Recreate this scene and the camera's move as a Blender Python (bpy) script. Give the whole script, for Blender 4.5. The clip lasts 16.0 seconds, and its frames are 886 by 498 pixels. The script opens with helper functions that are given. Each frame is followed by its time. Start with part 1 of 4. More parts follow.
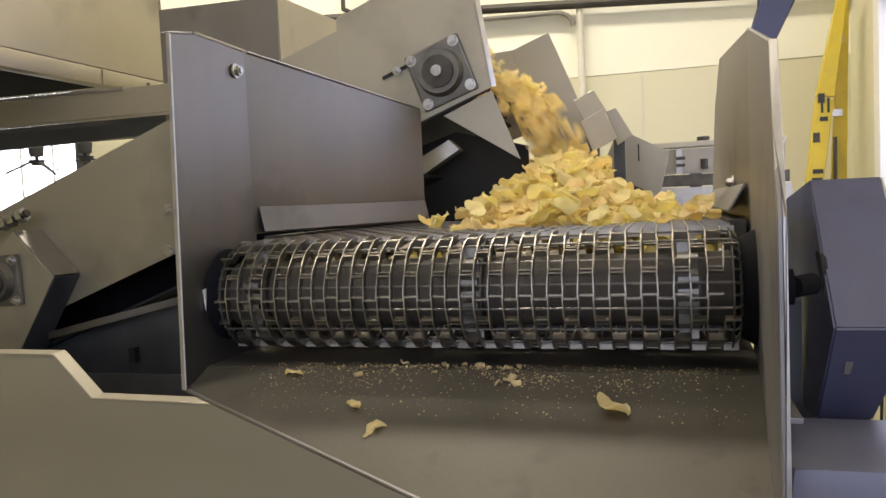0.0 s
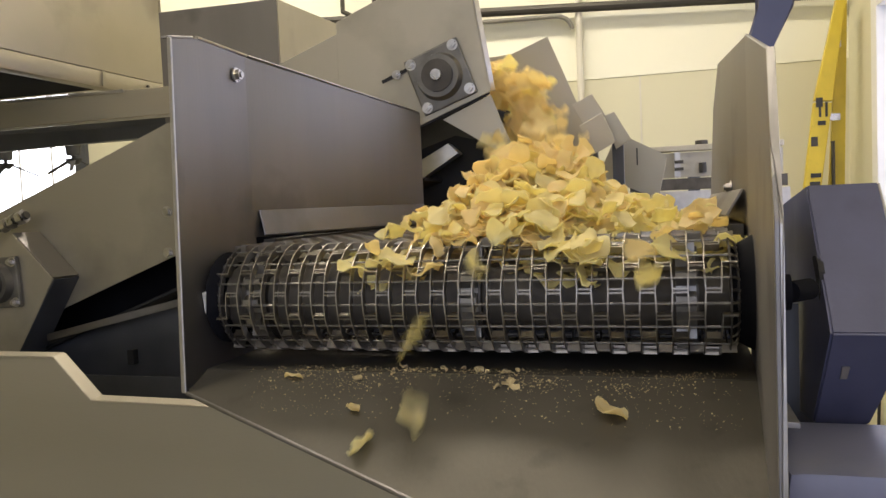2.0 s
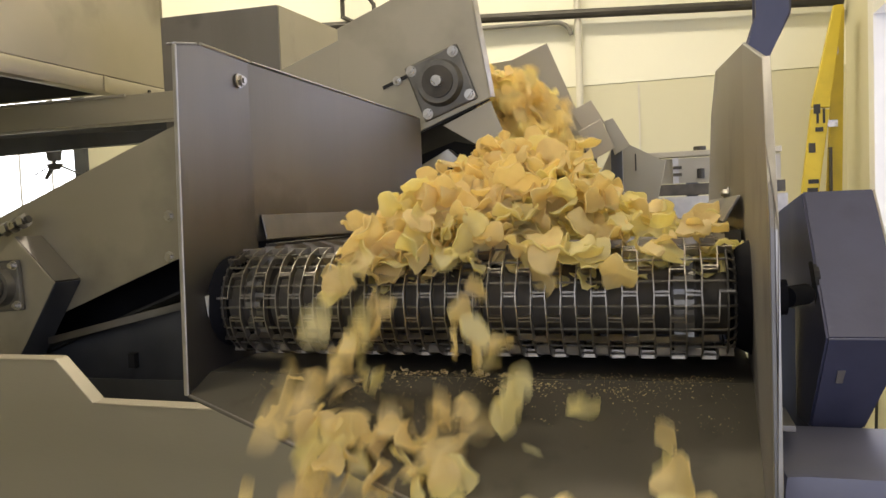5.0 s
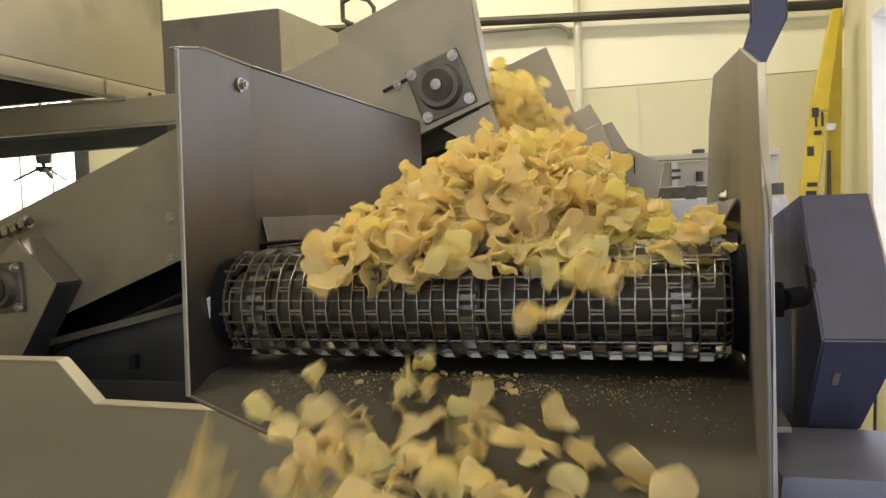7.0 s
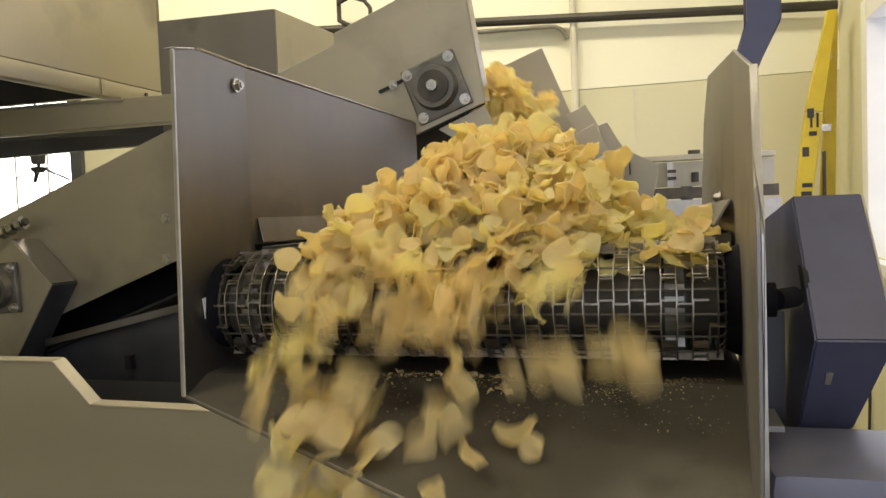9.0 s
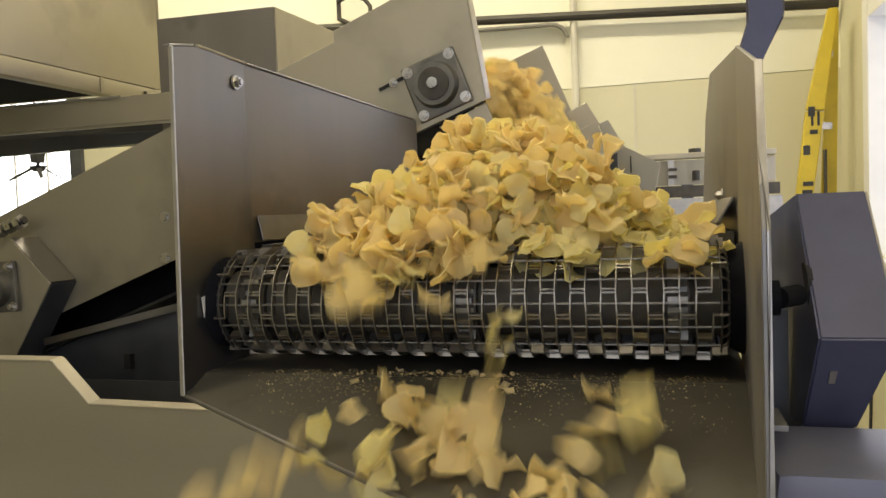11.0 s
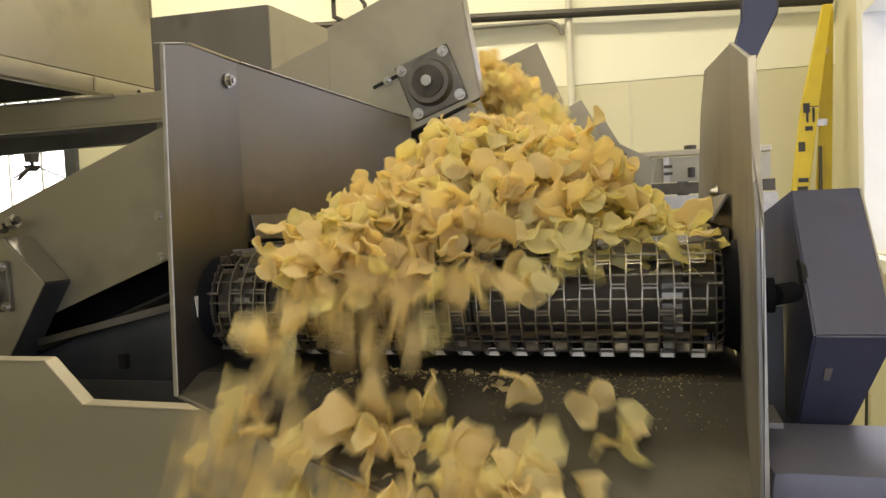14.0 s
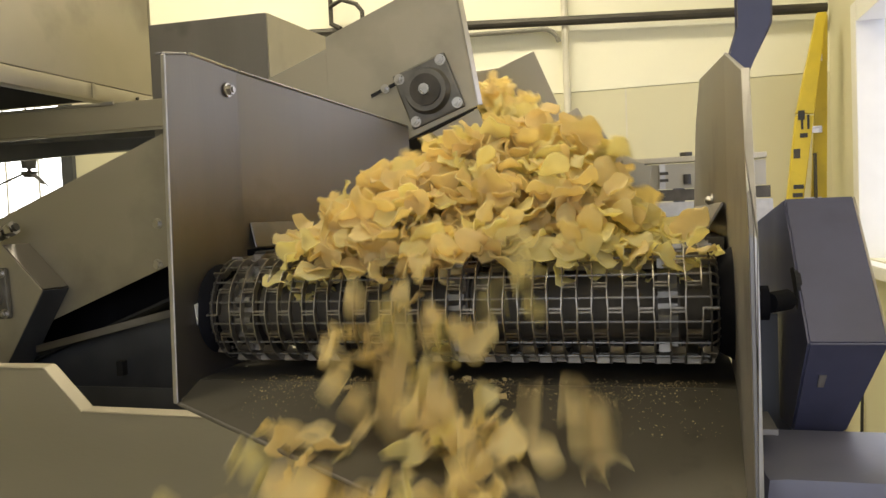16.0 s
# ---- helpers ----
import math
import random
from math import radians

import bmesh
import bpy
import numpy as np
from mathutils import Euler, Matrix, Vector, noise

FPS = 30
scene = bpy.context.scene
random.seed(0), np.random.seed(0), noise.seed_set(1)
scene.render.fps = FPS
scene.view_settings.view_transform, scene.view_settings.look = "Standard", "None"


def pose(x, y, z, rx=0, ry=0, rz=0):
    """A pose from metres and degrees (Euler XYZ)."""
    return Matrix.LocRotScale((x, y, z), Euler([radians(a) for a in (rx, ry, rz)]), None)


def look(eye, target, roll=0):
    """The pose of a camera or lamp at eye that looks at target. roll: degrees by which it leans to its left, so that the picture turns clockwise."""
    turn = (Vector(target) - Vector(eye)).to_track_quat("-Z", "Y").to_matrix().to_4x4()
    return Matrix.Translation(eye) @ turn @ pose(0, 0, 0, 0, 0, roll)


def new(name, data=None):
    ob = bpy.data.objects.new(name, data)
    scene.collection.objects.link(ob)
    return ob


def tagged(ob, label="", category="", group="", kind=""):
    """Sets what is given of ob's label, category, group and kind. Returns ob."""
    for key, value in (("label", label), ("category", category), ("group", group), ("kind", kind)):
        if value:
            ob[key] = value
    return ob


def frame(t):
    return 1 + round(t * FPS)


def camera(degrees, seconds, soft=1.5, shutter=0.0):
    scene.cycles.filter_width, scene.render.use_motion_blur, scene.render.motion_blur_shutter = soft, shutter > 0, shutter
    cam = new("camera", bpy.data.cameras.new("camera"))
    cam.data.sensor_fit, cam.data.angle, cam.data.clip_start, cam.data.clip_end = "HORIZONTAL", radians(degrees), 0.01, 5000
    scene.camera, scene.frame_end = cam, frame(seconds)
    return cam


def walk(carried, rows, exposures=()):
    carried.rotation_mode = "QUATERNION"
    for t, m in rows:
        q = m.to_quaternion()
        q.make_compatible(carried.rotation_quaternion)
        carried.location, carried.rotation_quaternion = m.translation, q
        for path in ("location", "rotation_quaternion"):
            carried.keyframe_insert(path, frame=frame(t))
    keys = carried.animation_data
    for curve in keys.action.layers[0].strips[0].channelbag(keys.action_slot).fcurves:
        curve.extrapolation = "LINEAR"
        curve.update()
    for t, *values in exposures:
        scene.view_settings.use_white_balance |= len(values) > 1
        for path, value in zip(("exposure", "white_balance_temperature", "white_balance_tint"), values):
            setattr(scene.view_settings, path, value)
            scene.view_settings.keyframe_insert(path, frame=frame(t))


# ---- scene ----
cam = camera(60.08, 16.0, 1.5, 0.6)
PATH = [
    (0, (0.2154, -0.8223, 1.0986), (-0.3460, 1.0936, 0.9798), -2.62),
    (0.5, (0.2153, -0.8229, 1.0987), (-0.3434, 1.0938, 0.9796), -2.63),
    (1, (0.2167, -0.8239, 1.0996), (-0.3383, 1.0941, 0.9838), -2.60),
    (1.5, (0.2171, -0.8266, 1.1011), (-0.3375, 1.0916, 0.9860), -2.53),
    (2, (0.2156, -0.8260, 1.1009), (-0.3416, 1.0915, 0.9876), -2.44),
    (2.5, (0.2153, -0.8271, 1.1009), (-0.3402, 1.0910, 0.9902), -2.40),
    (3, (0.2154, -0.8268, 1.0991), (-0.3380, 1.0922, 0.9937), -2.36),
    (3.5, (0.2155, -0.8287, 1.0992), (-0.3387, 1.0902, 0.9965), -2.33),
    (4, (0.2159, -0.8321, 1.1010), (-0.3374, 1.0870, 0.9965), -2.33),
    (6.5, (0.2163, -0.8412, 1.1018), (-0.3374, 1.0783, 1.0073), -2.20),
    (7, (0.2182, -0.8437, 1.1021), (-0.3337, 1.0763, 1.0072), -2.20),
    (7.5, (0.2199, -0.8437, 1.1019), (-0.3317, 1.0764, 1.0053), -2.20),
    (8, (0.2214, -0.8429, 1.1017), (-0.3295, 1.0774, 1.0058), -2.16),
    (8.5, (0.2202, -0.8439, 1.1013), (-0.3290, 1.0769, 1.0065), -2.14),
    (9, (0.2208, -0.8458, 1.1022), (-0.3229, 1.0766, 1.0081), -2.19),
    (11.5, (0.2176, -0.8378, 1.1006), (-0.3260, 1.0844, 1.0015), -2.23),
    (12, (0.2175, -0.8362, 1.1020), (-0.3236, 1.0863, 0.9953), -2.30),
    (12.5, (0.2170, -0.8358, 1.1018), (-0.3238, 1.0866, 0.9933), -2.31),
    (13, (0.2193, -0.8376, 1.1022), (-0.3219, 1.0851, 0.9998), -2.36),
    (13.5, (0.2195, -0.8376, 1.1017), (-0.3201, 1.0856, 1.0014), -2.41),
    (14, (0.2198, -0.8360, 1.1012), (-0.3153, 1.0884, 0.9985), -2.45),
    (14.5, (0.2189, -0.8366, 1.1011), (-0.3108, 1.0893, 1.0014), -2.32),
    (15, (0.2195, -0.8413, 1.1036), (-0.3077, 1.0857, 1.0089), -2.33),
    (15.5, (0.2195, -0.8429, 1.1045), (-0.3097, 1.0837, 1.0150), -2.35),
    (16, (0.2203, -0.8439, 1.1042), (-0.3057, 1.0837, 1.0161), -2.44),
]
walk(cam, [(t, look(eye, target, roll)) for t, eye, target, roll in PATH],
     [(0, -0.26, 5950, 16), (3.5, -0.40, 6200, 15), (7, -0.41, 6420, 10), (9, -0.43, 6500, 9), (12.5, -0.43, 6600, 8), (16, -0.43, 6640, 8)])

# ---- world, lights ----
world = bpy.data.worlds.new("world")
scene.world = world
world.use_nodes = True
wn = world.node_tree.nodes
sky = wn.new("ShaderNodeTexSky")
sky.sky_type = "NISHITA"
sky.sun_disc = False
sky.sun_elevation, sky.sun_rotation = radians(40), radians(150)
wn["Background"].inputs[1].default_value = 0.12
world.node_tree.links.new(sky.outputs[0], wn["Background"].inputs[0])


def area_lamp(name, m, sx, sy, power, colour):
    data = bpy.data.lights.new(name, "AREA")
    data.shape, data.size, data.size_y, data.energy, data.color = "RECTANGLE", sx, sy, power, colour
    ob = new(name, data)
    ob.matrix_basis = m
    return ob


WARM = (1.0, 0.88, 0.66)
BLUE = (0.56, 0.64, 1.0)
for lx, ly, lp in ((-2.2, 1.7, 53), (-0.6, 1.5, 60), (-1.6, -0.6, 30), (0.4, -0.9, 11)):
    area_lamp("ceiling_lamp_light", pose(lx, ly, 3.38), 1.2, 0.28, lp, WARM)
# added fill from two unseen openings, and daylight of the side window
area_lamp("doorway_daylight", look((0.0, -3.9, 1.6), (0.0, 0.2, 1.0)), 2.2, 2.0, 24, (0.92, 0.92, 1.0))
area_lamp("loading_door_daylight", look((1.0, -1.75, 1.35), (-0.3, -0.05, 1.0)), 1.4, 1.7, 10, BLUE)
area_lamp("side_window_daylight", look((0.99, 1.45, 1.35), (0.0, 1.2, 1.15)), 1.5, 0.9, 4.0, BLUE)


# ---- materials ----
def material(name, colour, rough=0.5, metal=0.0, vary=0.12, scale=8.0, bump=0.0, bump_scale=120.0, stretch=(1, 1, 1),
             random_amount=0.0, dark=None, spots=0.0, spot_scale=30.0, rough_vary=0.12, coat=0.0, thin=0.0, alt=None):
    m = bpy.data.materials.new(name)
    m.use_nodes = True
    nt = m.node_tree
    n, l = nt.nodes, nt.links
    bs = n["Principled BSDF"]
    bs.inputs["Metallic"].default_value = metal
    bs.inputs["Coat Weight"].default_value = coat
    co = n.new("ShaderNodeTexCoord")
    mp = n.new("ShaderNodeMapping")
    mp.inputs["Scale"].default_value = stretch
    l.new(co.outputs["Object"], mp.inputs["Vector"])
    big = n.new("ShaderNodeTexNoise")
    big.inputs["Scale"].default_value = scale
    big.inputs["Detail"].default_value = 5
    l.new(mp.outputs[0], big.inputs["Vector"])
    fine = n.new("ShaderNodeTexNoise")
    fine.inputs["Scale"].default_value = bump_scale
    fine.inputs["Detail"].default_value = 3
    l.new(mp.outputs[0], fine.inputs["Vector"])
    mix = n.new("ShaderNodeMix")
    mix.data_type = "RGBA"
    mix.inputs[6].default_value = (*[c * (1 - vary) for c in colour], 1) if dark is None else (*dark, 1)
    mix.inputs[7].default_value = (*[min(1, c * (1 + vary)) for c in colour], 1)
    ramp = n.new("ShaderNodeMapRange")
    ramp.inputs["From Min"].default_value, ramp.inputs["From Max"].default_value = 0.32, 0.68
    l.new(big.outputs[0], ramp.inputs["Value"])
    l.new(ramp.outputs[0], mix.inputs[0])
    out = mix.outputs[2]
    if spots:
        sp = n.new("ShaderNodeTexNoise")
        sp.inputs["Scale"].default_value = spot_scale
        sp.inputs["Detail"].default_value = 6
        l.new(co.outputs["Object"], sp.inputs["Vector"])
        sr = n.new("ShaderNodeMapRange")
        sr.inputs["From Min"].default_value, sr.inputs["From Max"].default_value = 0.58, 0.72
        sr.inputs["To Max"].default_value = spots
        l.new(sp.outputs[0], sr.inputs["Value"])
        m2 = n.new("ShaderNodeMix")
        m2.data_type = "RGBA"
        m2.inputs[7].default_value = (*[c * 0.45 for c in colour], 1)
        l.new(sr.outputs[0], m2.inputs[0])
        l.new(out, m2.inputs[6])
        out = m2.outputs[2]
    if random_amount:
        oi = n.new("ShaderNodeObjectInfo")
        geo = n.new("ShaderNodeNewGeometry")
        add = n.new("ShaderNodeMath")
        add.operation = "ADD"
        l.new(oi.outputs["Random"], add.inputs[0])
        l.new(geo.outputs["Random Per Island"], add.inputs[1])
        fr = n.new("ShaderNodeMath")
        fr.operation = "FRACT"
        l.new(add.outputs[0], fr.inputs[0])
        mr = n.new("ShaderNodeMapRange")
        mr.inputs["To Min"].default_value, mr.inputs["To Max"].default_value = 1 - random_amount, 1 + random_amount
        l.new(fr.outputs[0], mr.inputs["Value"])
        hs = n.new("ShaderNodeHueSaturation")
        l.new(mr.outputs[0], hs.inputs["Value"])
        l.new(out, hs.inputs["Color"])
        out = hs.outputs[0]
        if alt:
            twist = n.new("ShaderNodeMath")
            twist.operation = "MULTIPLY"
            twist.inputs[1].default_value = 7.31
            l.new(fr.outputs[0], twist.inputs[0])
            fr2 = n.new("ShaderNodeMath")
            fr2.operation = "FRACT"
            l.new(twist.outputs[0], fr2.inputs[0])
            m3 = n.new("ShaderNodeMix")
            m3.data_type = "RGBA"
            m3.inputs[7].default_value = (*alt, 1)
            l.new(fr2.outputs[0], m3.inputs[0])
            l.new(out, m3.inputs[6])
            out = m3.outputs[2]
    l.new(out, bs.inputs["Base Color"])
    rr = n.new("ShaderNodeMapRange")
    rr.inputs["To Min"].default_value, rr.inputs["To Max"].default_value = max(0.03, rough - rough_vary), min(1, rough + rough_vary)
    l.new(big.outputs[0], rr.inputs["Value"])
    l.new(rr.outputs[0], bs.inputs["Roughness"])
    if bump:
        bp = n.new("ShaderNodeBump")
        bp.inputs["Strength"].default_value = bump
        bp.inputs["Distance"].default_value = 0.002
        l.new(fine.outputs[0], bp.inputs["Height"])
        l.new(bp.outputs[0], bs.inputs["Normal"])
    if thin:
        tr = n.new("ShaderNodeBsdfTranslucent")
        l.new(out, tr.inputs["Color"])
        ms = n.new("ShaderNodeMixShader")
        ms.inputs[0].default_value = thin
        l.new(bs.outputs[0], ms.inputs[1])
        l.new(tr.outputs[0], ms.inputs[2])
        l.new(ms.outputs[0], n["Material Output"].inputs["Surface"])
    return m


def glow(name, colour, strength):
    m = bpy.data.materials.new(name)
    m.use_nodes = True
    bs = m.node_tree.nodes["Principled BSDF"]
    bs.inputs["Base Color"].default_value = (0.8, 0.8, 0.8, 1)
    bs.inputs["Emission Color"].default_value = (*colour, 1)
    bs.inputs["Emission Strength"].default_value = strength
    return m


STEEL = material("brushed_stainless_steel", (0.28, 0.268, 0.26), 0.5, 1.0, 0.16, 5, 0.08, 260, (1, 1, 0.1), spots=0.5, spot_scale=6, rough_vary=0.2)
STEEL_SIDE = material("matt_stainless_sheet", (0.47, 0.435, 0.35), 0.52, 0.9, 0.13, 2.4, 0.08, 300, (0.25, 1, 1), spots=0.5, spot_scale=3.2, rough_vary=0.2)
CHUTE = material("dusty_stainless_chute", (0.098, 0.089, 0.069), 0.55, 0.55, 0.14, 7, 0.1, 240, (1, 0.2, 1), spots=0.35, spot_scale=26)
WIRE = material("worn_steel_wire", (0.40, 0.37, 0.32), 0.4, 1.0, 0.2, 30, 0.15, 300)
WIRE_DARK = material("greasy_dark_steel", (0.085, 0.077, 0.066), 0.5, 0.5, 0.3, 25, 0.2, 150)
SHAFT_DARK = material("oily_dark_tube", (0.08, 0.07, 0.056), 0.7, 0.15, 0.3, 18, 0.1, 90)
ROD = material("dull_steel_rod", (0.25, 0.24, 0.22), 0.4, 1.0, 0.25, 30, 0.15, 300)
# bare sheet edges, and strips that stand for highlights
EDGE = material("bright_edge_and_highlight", (0.52, 0.5, 0.47), 0.38, 1.0, 0.1, 40)
BOLT = material("zinc_bolt_steel", (0.55, 0.53, 0.5), 0.3, 1.0, 0.2, 60)
CAST = material("grey_cast_bearing_housing", (0.2, 0.19, 0.17), 0.5, 0.8, 0.2, 30, 0.25, 200)
# black of seals and discs, also of sheets that stand for shade
SEAL_SHADE = material("black_seal_and_shade", (0.008, 0.008, 0.010), 0.9, 0.0, 0.3, 12, 0.1, 90)
SEAL_SHADE.node_tree.nodes["Principled BSDF"].inputs["Specular IOR Level"].default_value = 0.12
# black of belts and slots, also of the shade sheet under the spout
BLACK = material("black_rubber_and_shade", (0.012, 0.012, 0.013), 0.7, 0.0, 0.3, 12, 0.1, 90)
# part of the blue is cool daylight, put into the base colour
GUARD = material("guard_steel_with_daylight_tint", (0.085, 0.088, 0.15), 0.42, 0.2, 0.18, 9, 0.08, 180, spots=0.35, spot_scale=11, rough_vary=0.18)
# paler and bluer than the guard: the window's reflection is in the colour
BEAM = material("pale_beam_with_daylight_tint", (0.17, 0.172, 0.235), 0.4, 0.1, 0.14, 7, 0.06, 160, spots=0.3, spot_scale=9)
# frame steel with the shade it stands in put into the colour
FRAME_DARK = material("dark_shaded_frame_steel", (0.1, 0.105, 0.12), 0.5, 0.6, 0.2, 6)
WALL = material("cream_painted_wall", (0.68, 0.65, 0.46), 0.7, 0.0, 0.03, 1.2, 0.08, 60)
WALL_HIGH = material("pale_cream_upper_wall", (0.9, 0.88, 0.71), 0.7, 0.0, 0.03, 1.2, 0.08, 60)
WHITE = material("white_painted_trim", (0.8, 0.79, 0.75), 0.45, 0.0, 0.04, 6)
PIPE_GREY = material("grey_steel_conduit", (0.2, 0.19, 0.16), 0.5, 0.3, 0.1, 8)
PIPE = material("pale_painted_conduit", (0.68, 0.65, 0.54), 0.5, 0.2, 0.08, 6)
DARKPIPE = material("dark_iron_pipe", (0.06, 0.055, 0.045), 0.5, 0.5, 0.2, 10)
CEIL = material("off_white_ceiling", (0.72, 0.7, 0.64), 0.8, 0.0, 0.03, 1.5)
CONCRETE = material("greenish_concrete_floor", (0.27, 0.26, 0.19), 0.55, 0.0, 0.15, 2.5, 0.15, 40)
YELLOW = material("yellow_fibreglass", (0.62, 0.47, 0.03), 0.45, 0.0, 0.08, 10, spots=0.15)
INK = material("black_print", (0.03, 0.03, 0.03), 0.6)
CHIP = material("fried_potato", (0.95, 0.85, 0.50), 0.6, 0.0, 0.06, 55, 0.25, 170, random_amount=0.05, dark=(0.93, 0.81, 0.43), spots=0.14, spot_scale=60, thin=0.6, alt=(0.95, 0.82, 0.47))
CHIP_PALE = material("pale_fried_potato", (0.95, 0.885, 0.51), 0.6, 0.0, 0.06, 55, 0.25, 170, random_amount=0.05, dark=(0.94, 0.85, 0.36), spots=0.12, spot_scale=60, thin=0.6, alt=(0.96, 0.89, 0.55))
CRUMB = material("potato_crumb", (0.5, 0.4, 0.2), 0.6, 0.0, 0.2, 60, random_amount=0.2)
PANE_GLOW = glow("overcast_daylight_pane", (0.92, 0.94, 1.0), 5.5)
PANE_SIDE = glow("dim_daylight_pane", (0.66, 0.71, 1.0), 1.7)
LAMP_GLOW = glow("lit_diffuser", WARM, 6.0)


# ---- mesh tools ----
def mesh_of(bm, name, mat, smooth=False):
    bmesh.ops.recalc_face_normals(bm, faces=bm.faces)
    me = bpy.data.meshes.new(name)
    bm.to_mesh(me)
    bm.free()
    me.materials.append(mat)
    if smooth:
        me.shade_smooth()
        me.set_sharp_from_angle(angle=radians(35))
    return me


def part(name, bm, mat, parent=None, label="", smooth=False, m=None):
    ob = new(name, mesh_of(bm, name, mat, smooth))
    if parent is not None:
        ob.parent = parent
    if m is not None:
        ob.matrix_basis = m
    if label:
        tagged(ob, label)
    return ob


def share(name, me, parent, m, label=""):
    ob = new(name, me)
    ob.parent = parent
    ob.matrix_basis = m
    if label:
        tagged(ob, label)
    return ob


def thing(name, label, category, m=None, group="", kind=""):
    ob = new(name)
    ob.empty_display_size = 0.05
    if m is not None:
        ob.matrix_basis = m
    return tagged(ob, label, category, group, kind)


def box(x0, x1, y0, y1, z0, z1, bevel=0.0, bm=None):
    bm = bm or bmesh.new()
    r = bmesh.ops.create_cube(bm, size=1, matrix=Matrix.LocRotScale(((x0 + x1) / 2, (y0 + y1) / 2, (z0 + z1) / 2), None, (x1 - x0, y1 - y0, z1 - z0)))
    if bevel:
        es = list({e for v in r["verts"] for e in v.link_edges})
        bmesh.ops.bevel(bm, geom=es, offset=bevel, segments=2, affect="EDGES", profile=0.6)
    return bm


def rod(a, b, r, seg=16, bm=None, r2=None):
    bm = bm or bmesh.new()
    a, b = Vector(a), Vector(b)
    m = Matrix.Translation((a + b) / 2) @ (b - a).to_track_quat("Z", "Y").to_matrix().to_4x4()
    bmesh.ops.create_cone(bm, cap_ends=True, segments=seg, radius1=r, radius2=r if r2 is None else r2, depth=(b - a).length, matrix=m)
    return bm


def plate(pts, thick, bevel=0.0006, bm=None):
    """A sheet from corner points in 3D, thickened along its normal (to both sides)."""
    bm = bm or bmesh.new()
    pts = [Vector(p) for p in pts]
    nrm = Vector((0, 0, 0))
    for i in range(len(pts)):
        a, b, c = pts[i - 1], pts[i], pts[(i + 1) % len(pts)]
        nrm += (b - a).cross(c - b)
    nrm.normalize()
    lo = [bm.verts.new(p - nrm * thick / 2) for p in pts]
    hi = [bm.verts.new(p + nrm * thick / 2) for p in pts]
    bm.faces.new(lo[::-1])
    top = bm.faces.new(hi)
    sides = []
    for i in range(len(pts)):
        j = (i + 1) % len(pts)
        sides.append(bm.faces.new((lo[i], lo[j], hi[j], hi[i])))
    if bevel:
        es = {e for v in lo + hi for e in v.link_edges}
        bmesh.ops.bevel(bm, geom=list(es), offset=bevel, segments=1, affect="EDGES")
    return bm


def tube(points, r, seg=10):
    cu = bpy.data.curves.new("tube", "CURVE")
    cu.dimensions, cu.bevel_depth, cu.bevel_resolution, cu.use_fill_caps = "3D", r, 3, True
    sp = cu.splines.new("POLY")
    sp.points.add(len(points) - 1)
    for p, q in zip(sp.points, points):
        p.co = (*q, 1)
    tmp = bpy.data.objects.new("tmp", cu)
    me = bpy.data.meshes.new_from_object(tmp)
    bpy.data.objects.remove(tmp)
    bm = bmesh.new()
    bm.from_mesh(me)
    bpy.data.meshes.remove(me)
    return bm


def hex_bolt(parent, name, m, r=0.009, h=0.007, washer=True, stud=0.0, label=""):
    """A bolt whose head points along its own z."""
    bm = rod((0, 0, 0.0015), (0, 0, 0.0015 + h), r, 6)
    if washer:
        rod((0, 0, 0), (0, 0, 0.002), r * 1.35, 18, bm)
    rod((0, 0, h), (0, 0, h + 0.002 + stud), r * 0.55, 12, bm)
    return part(name, bm, BOLT, parent, label, m=m)


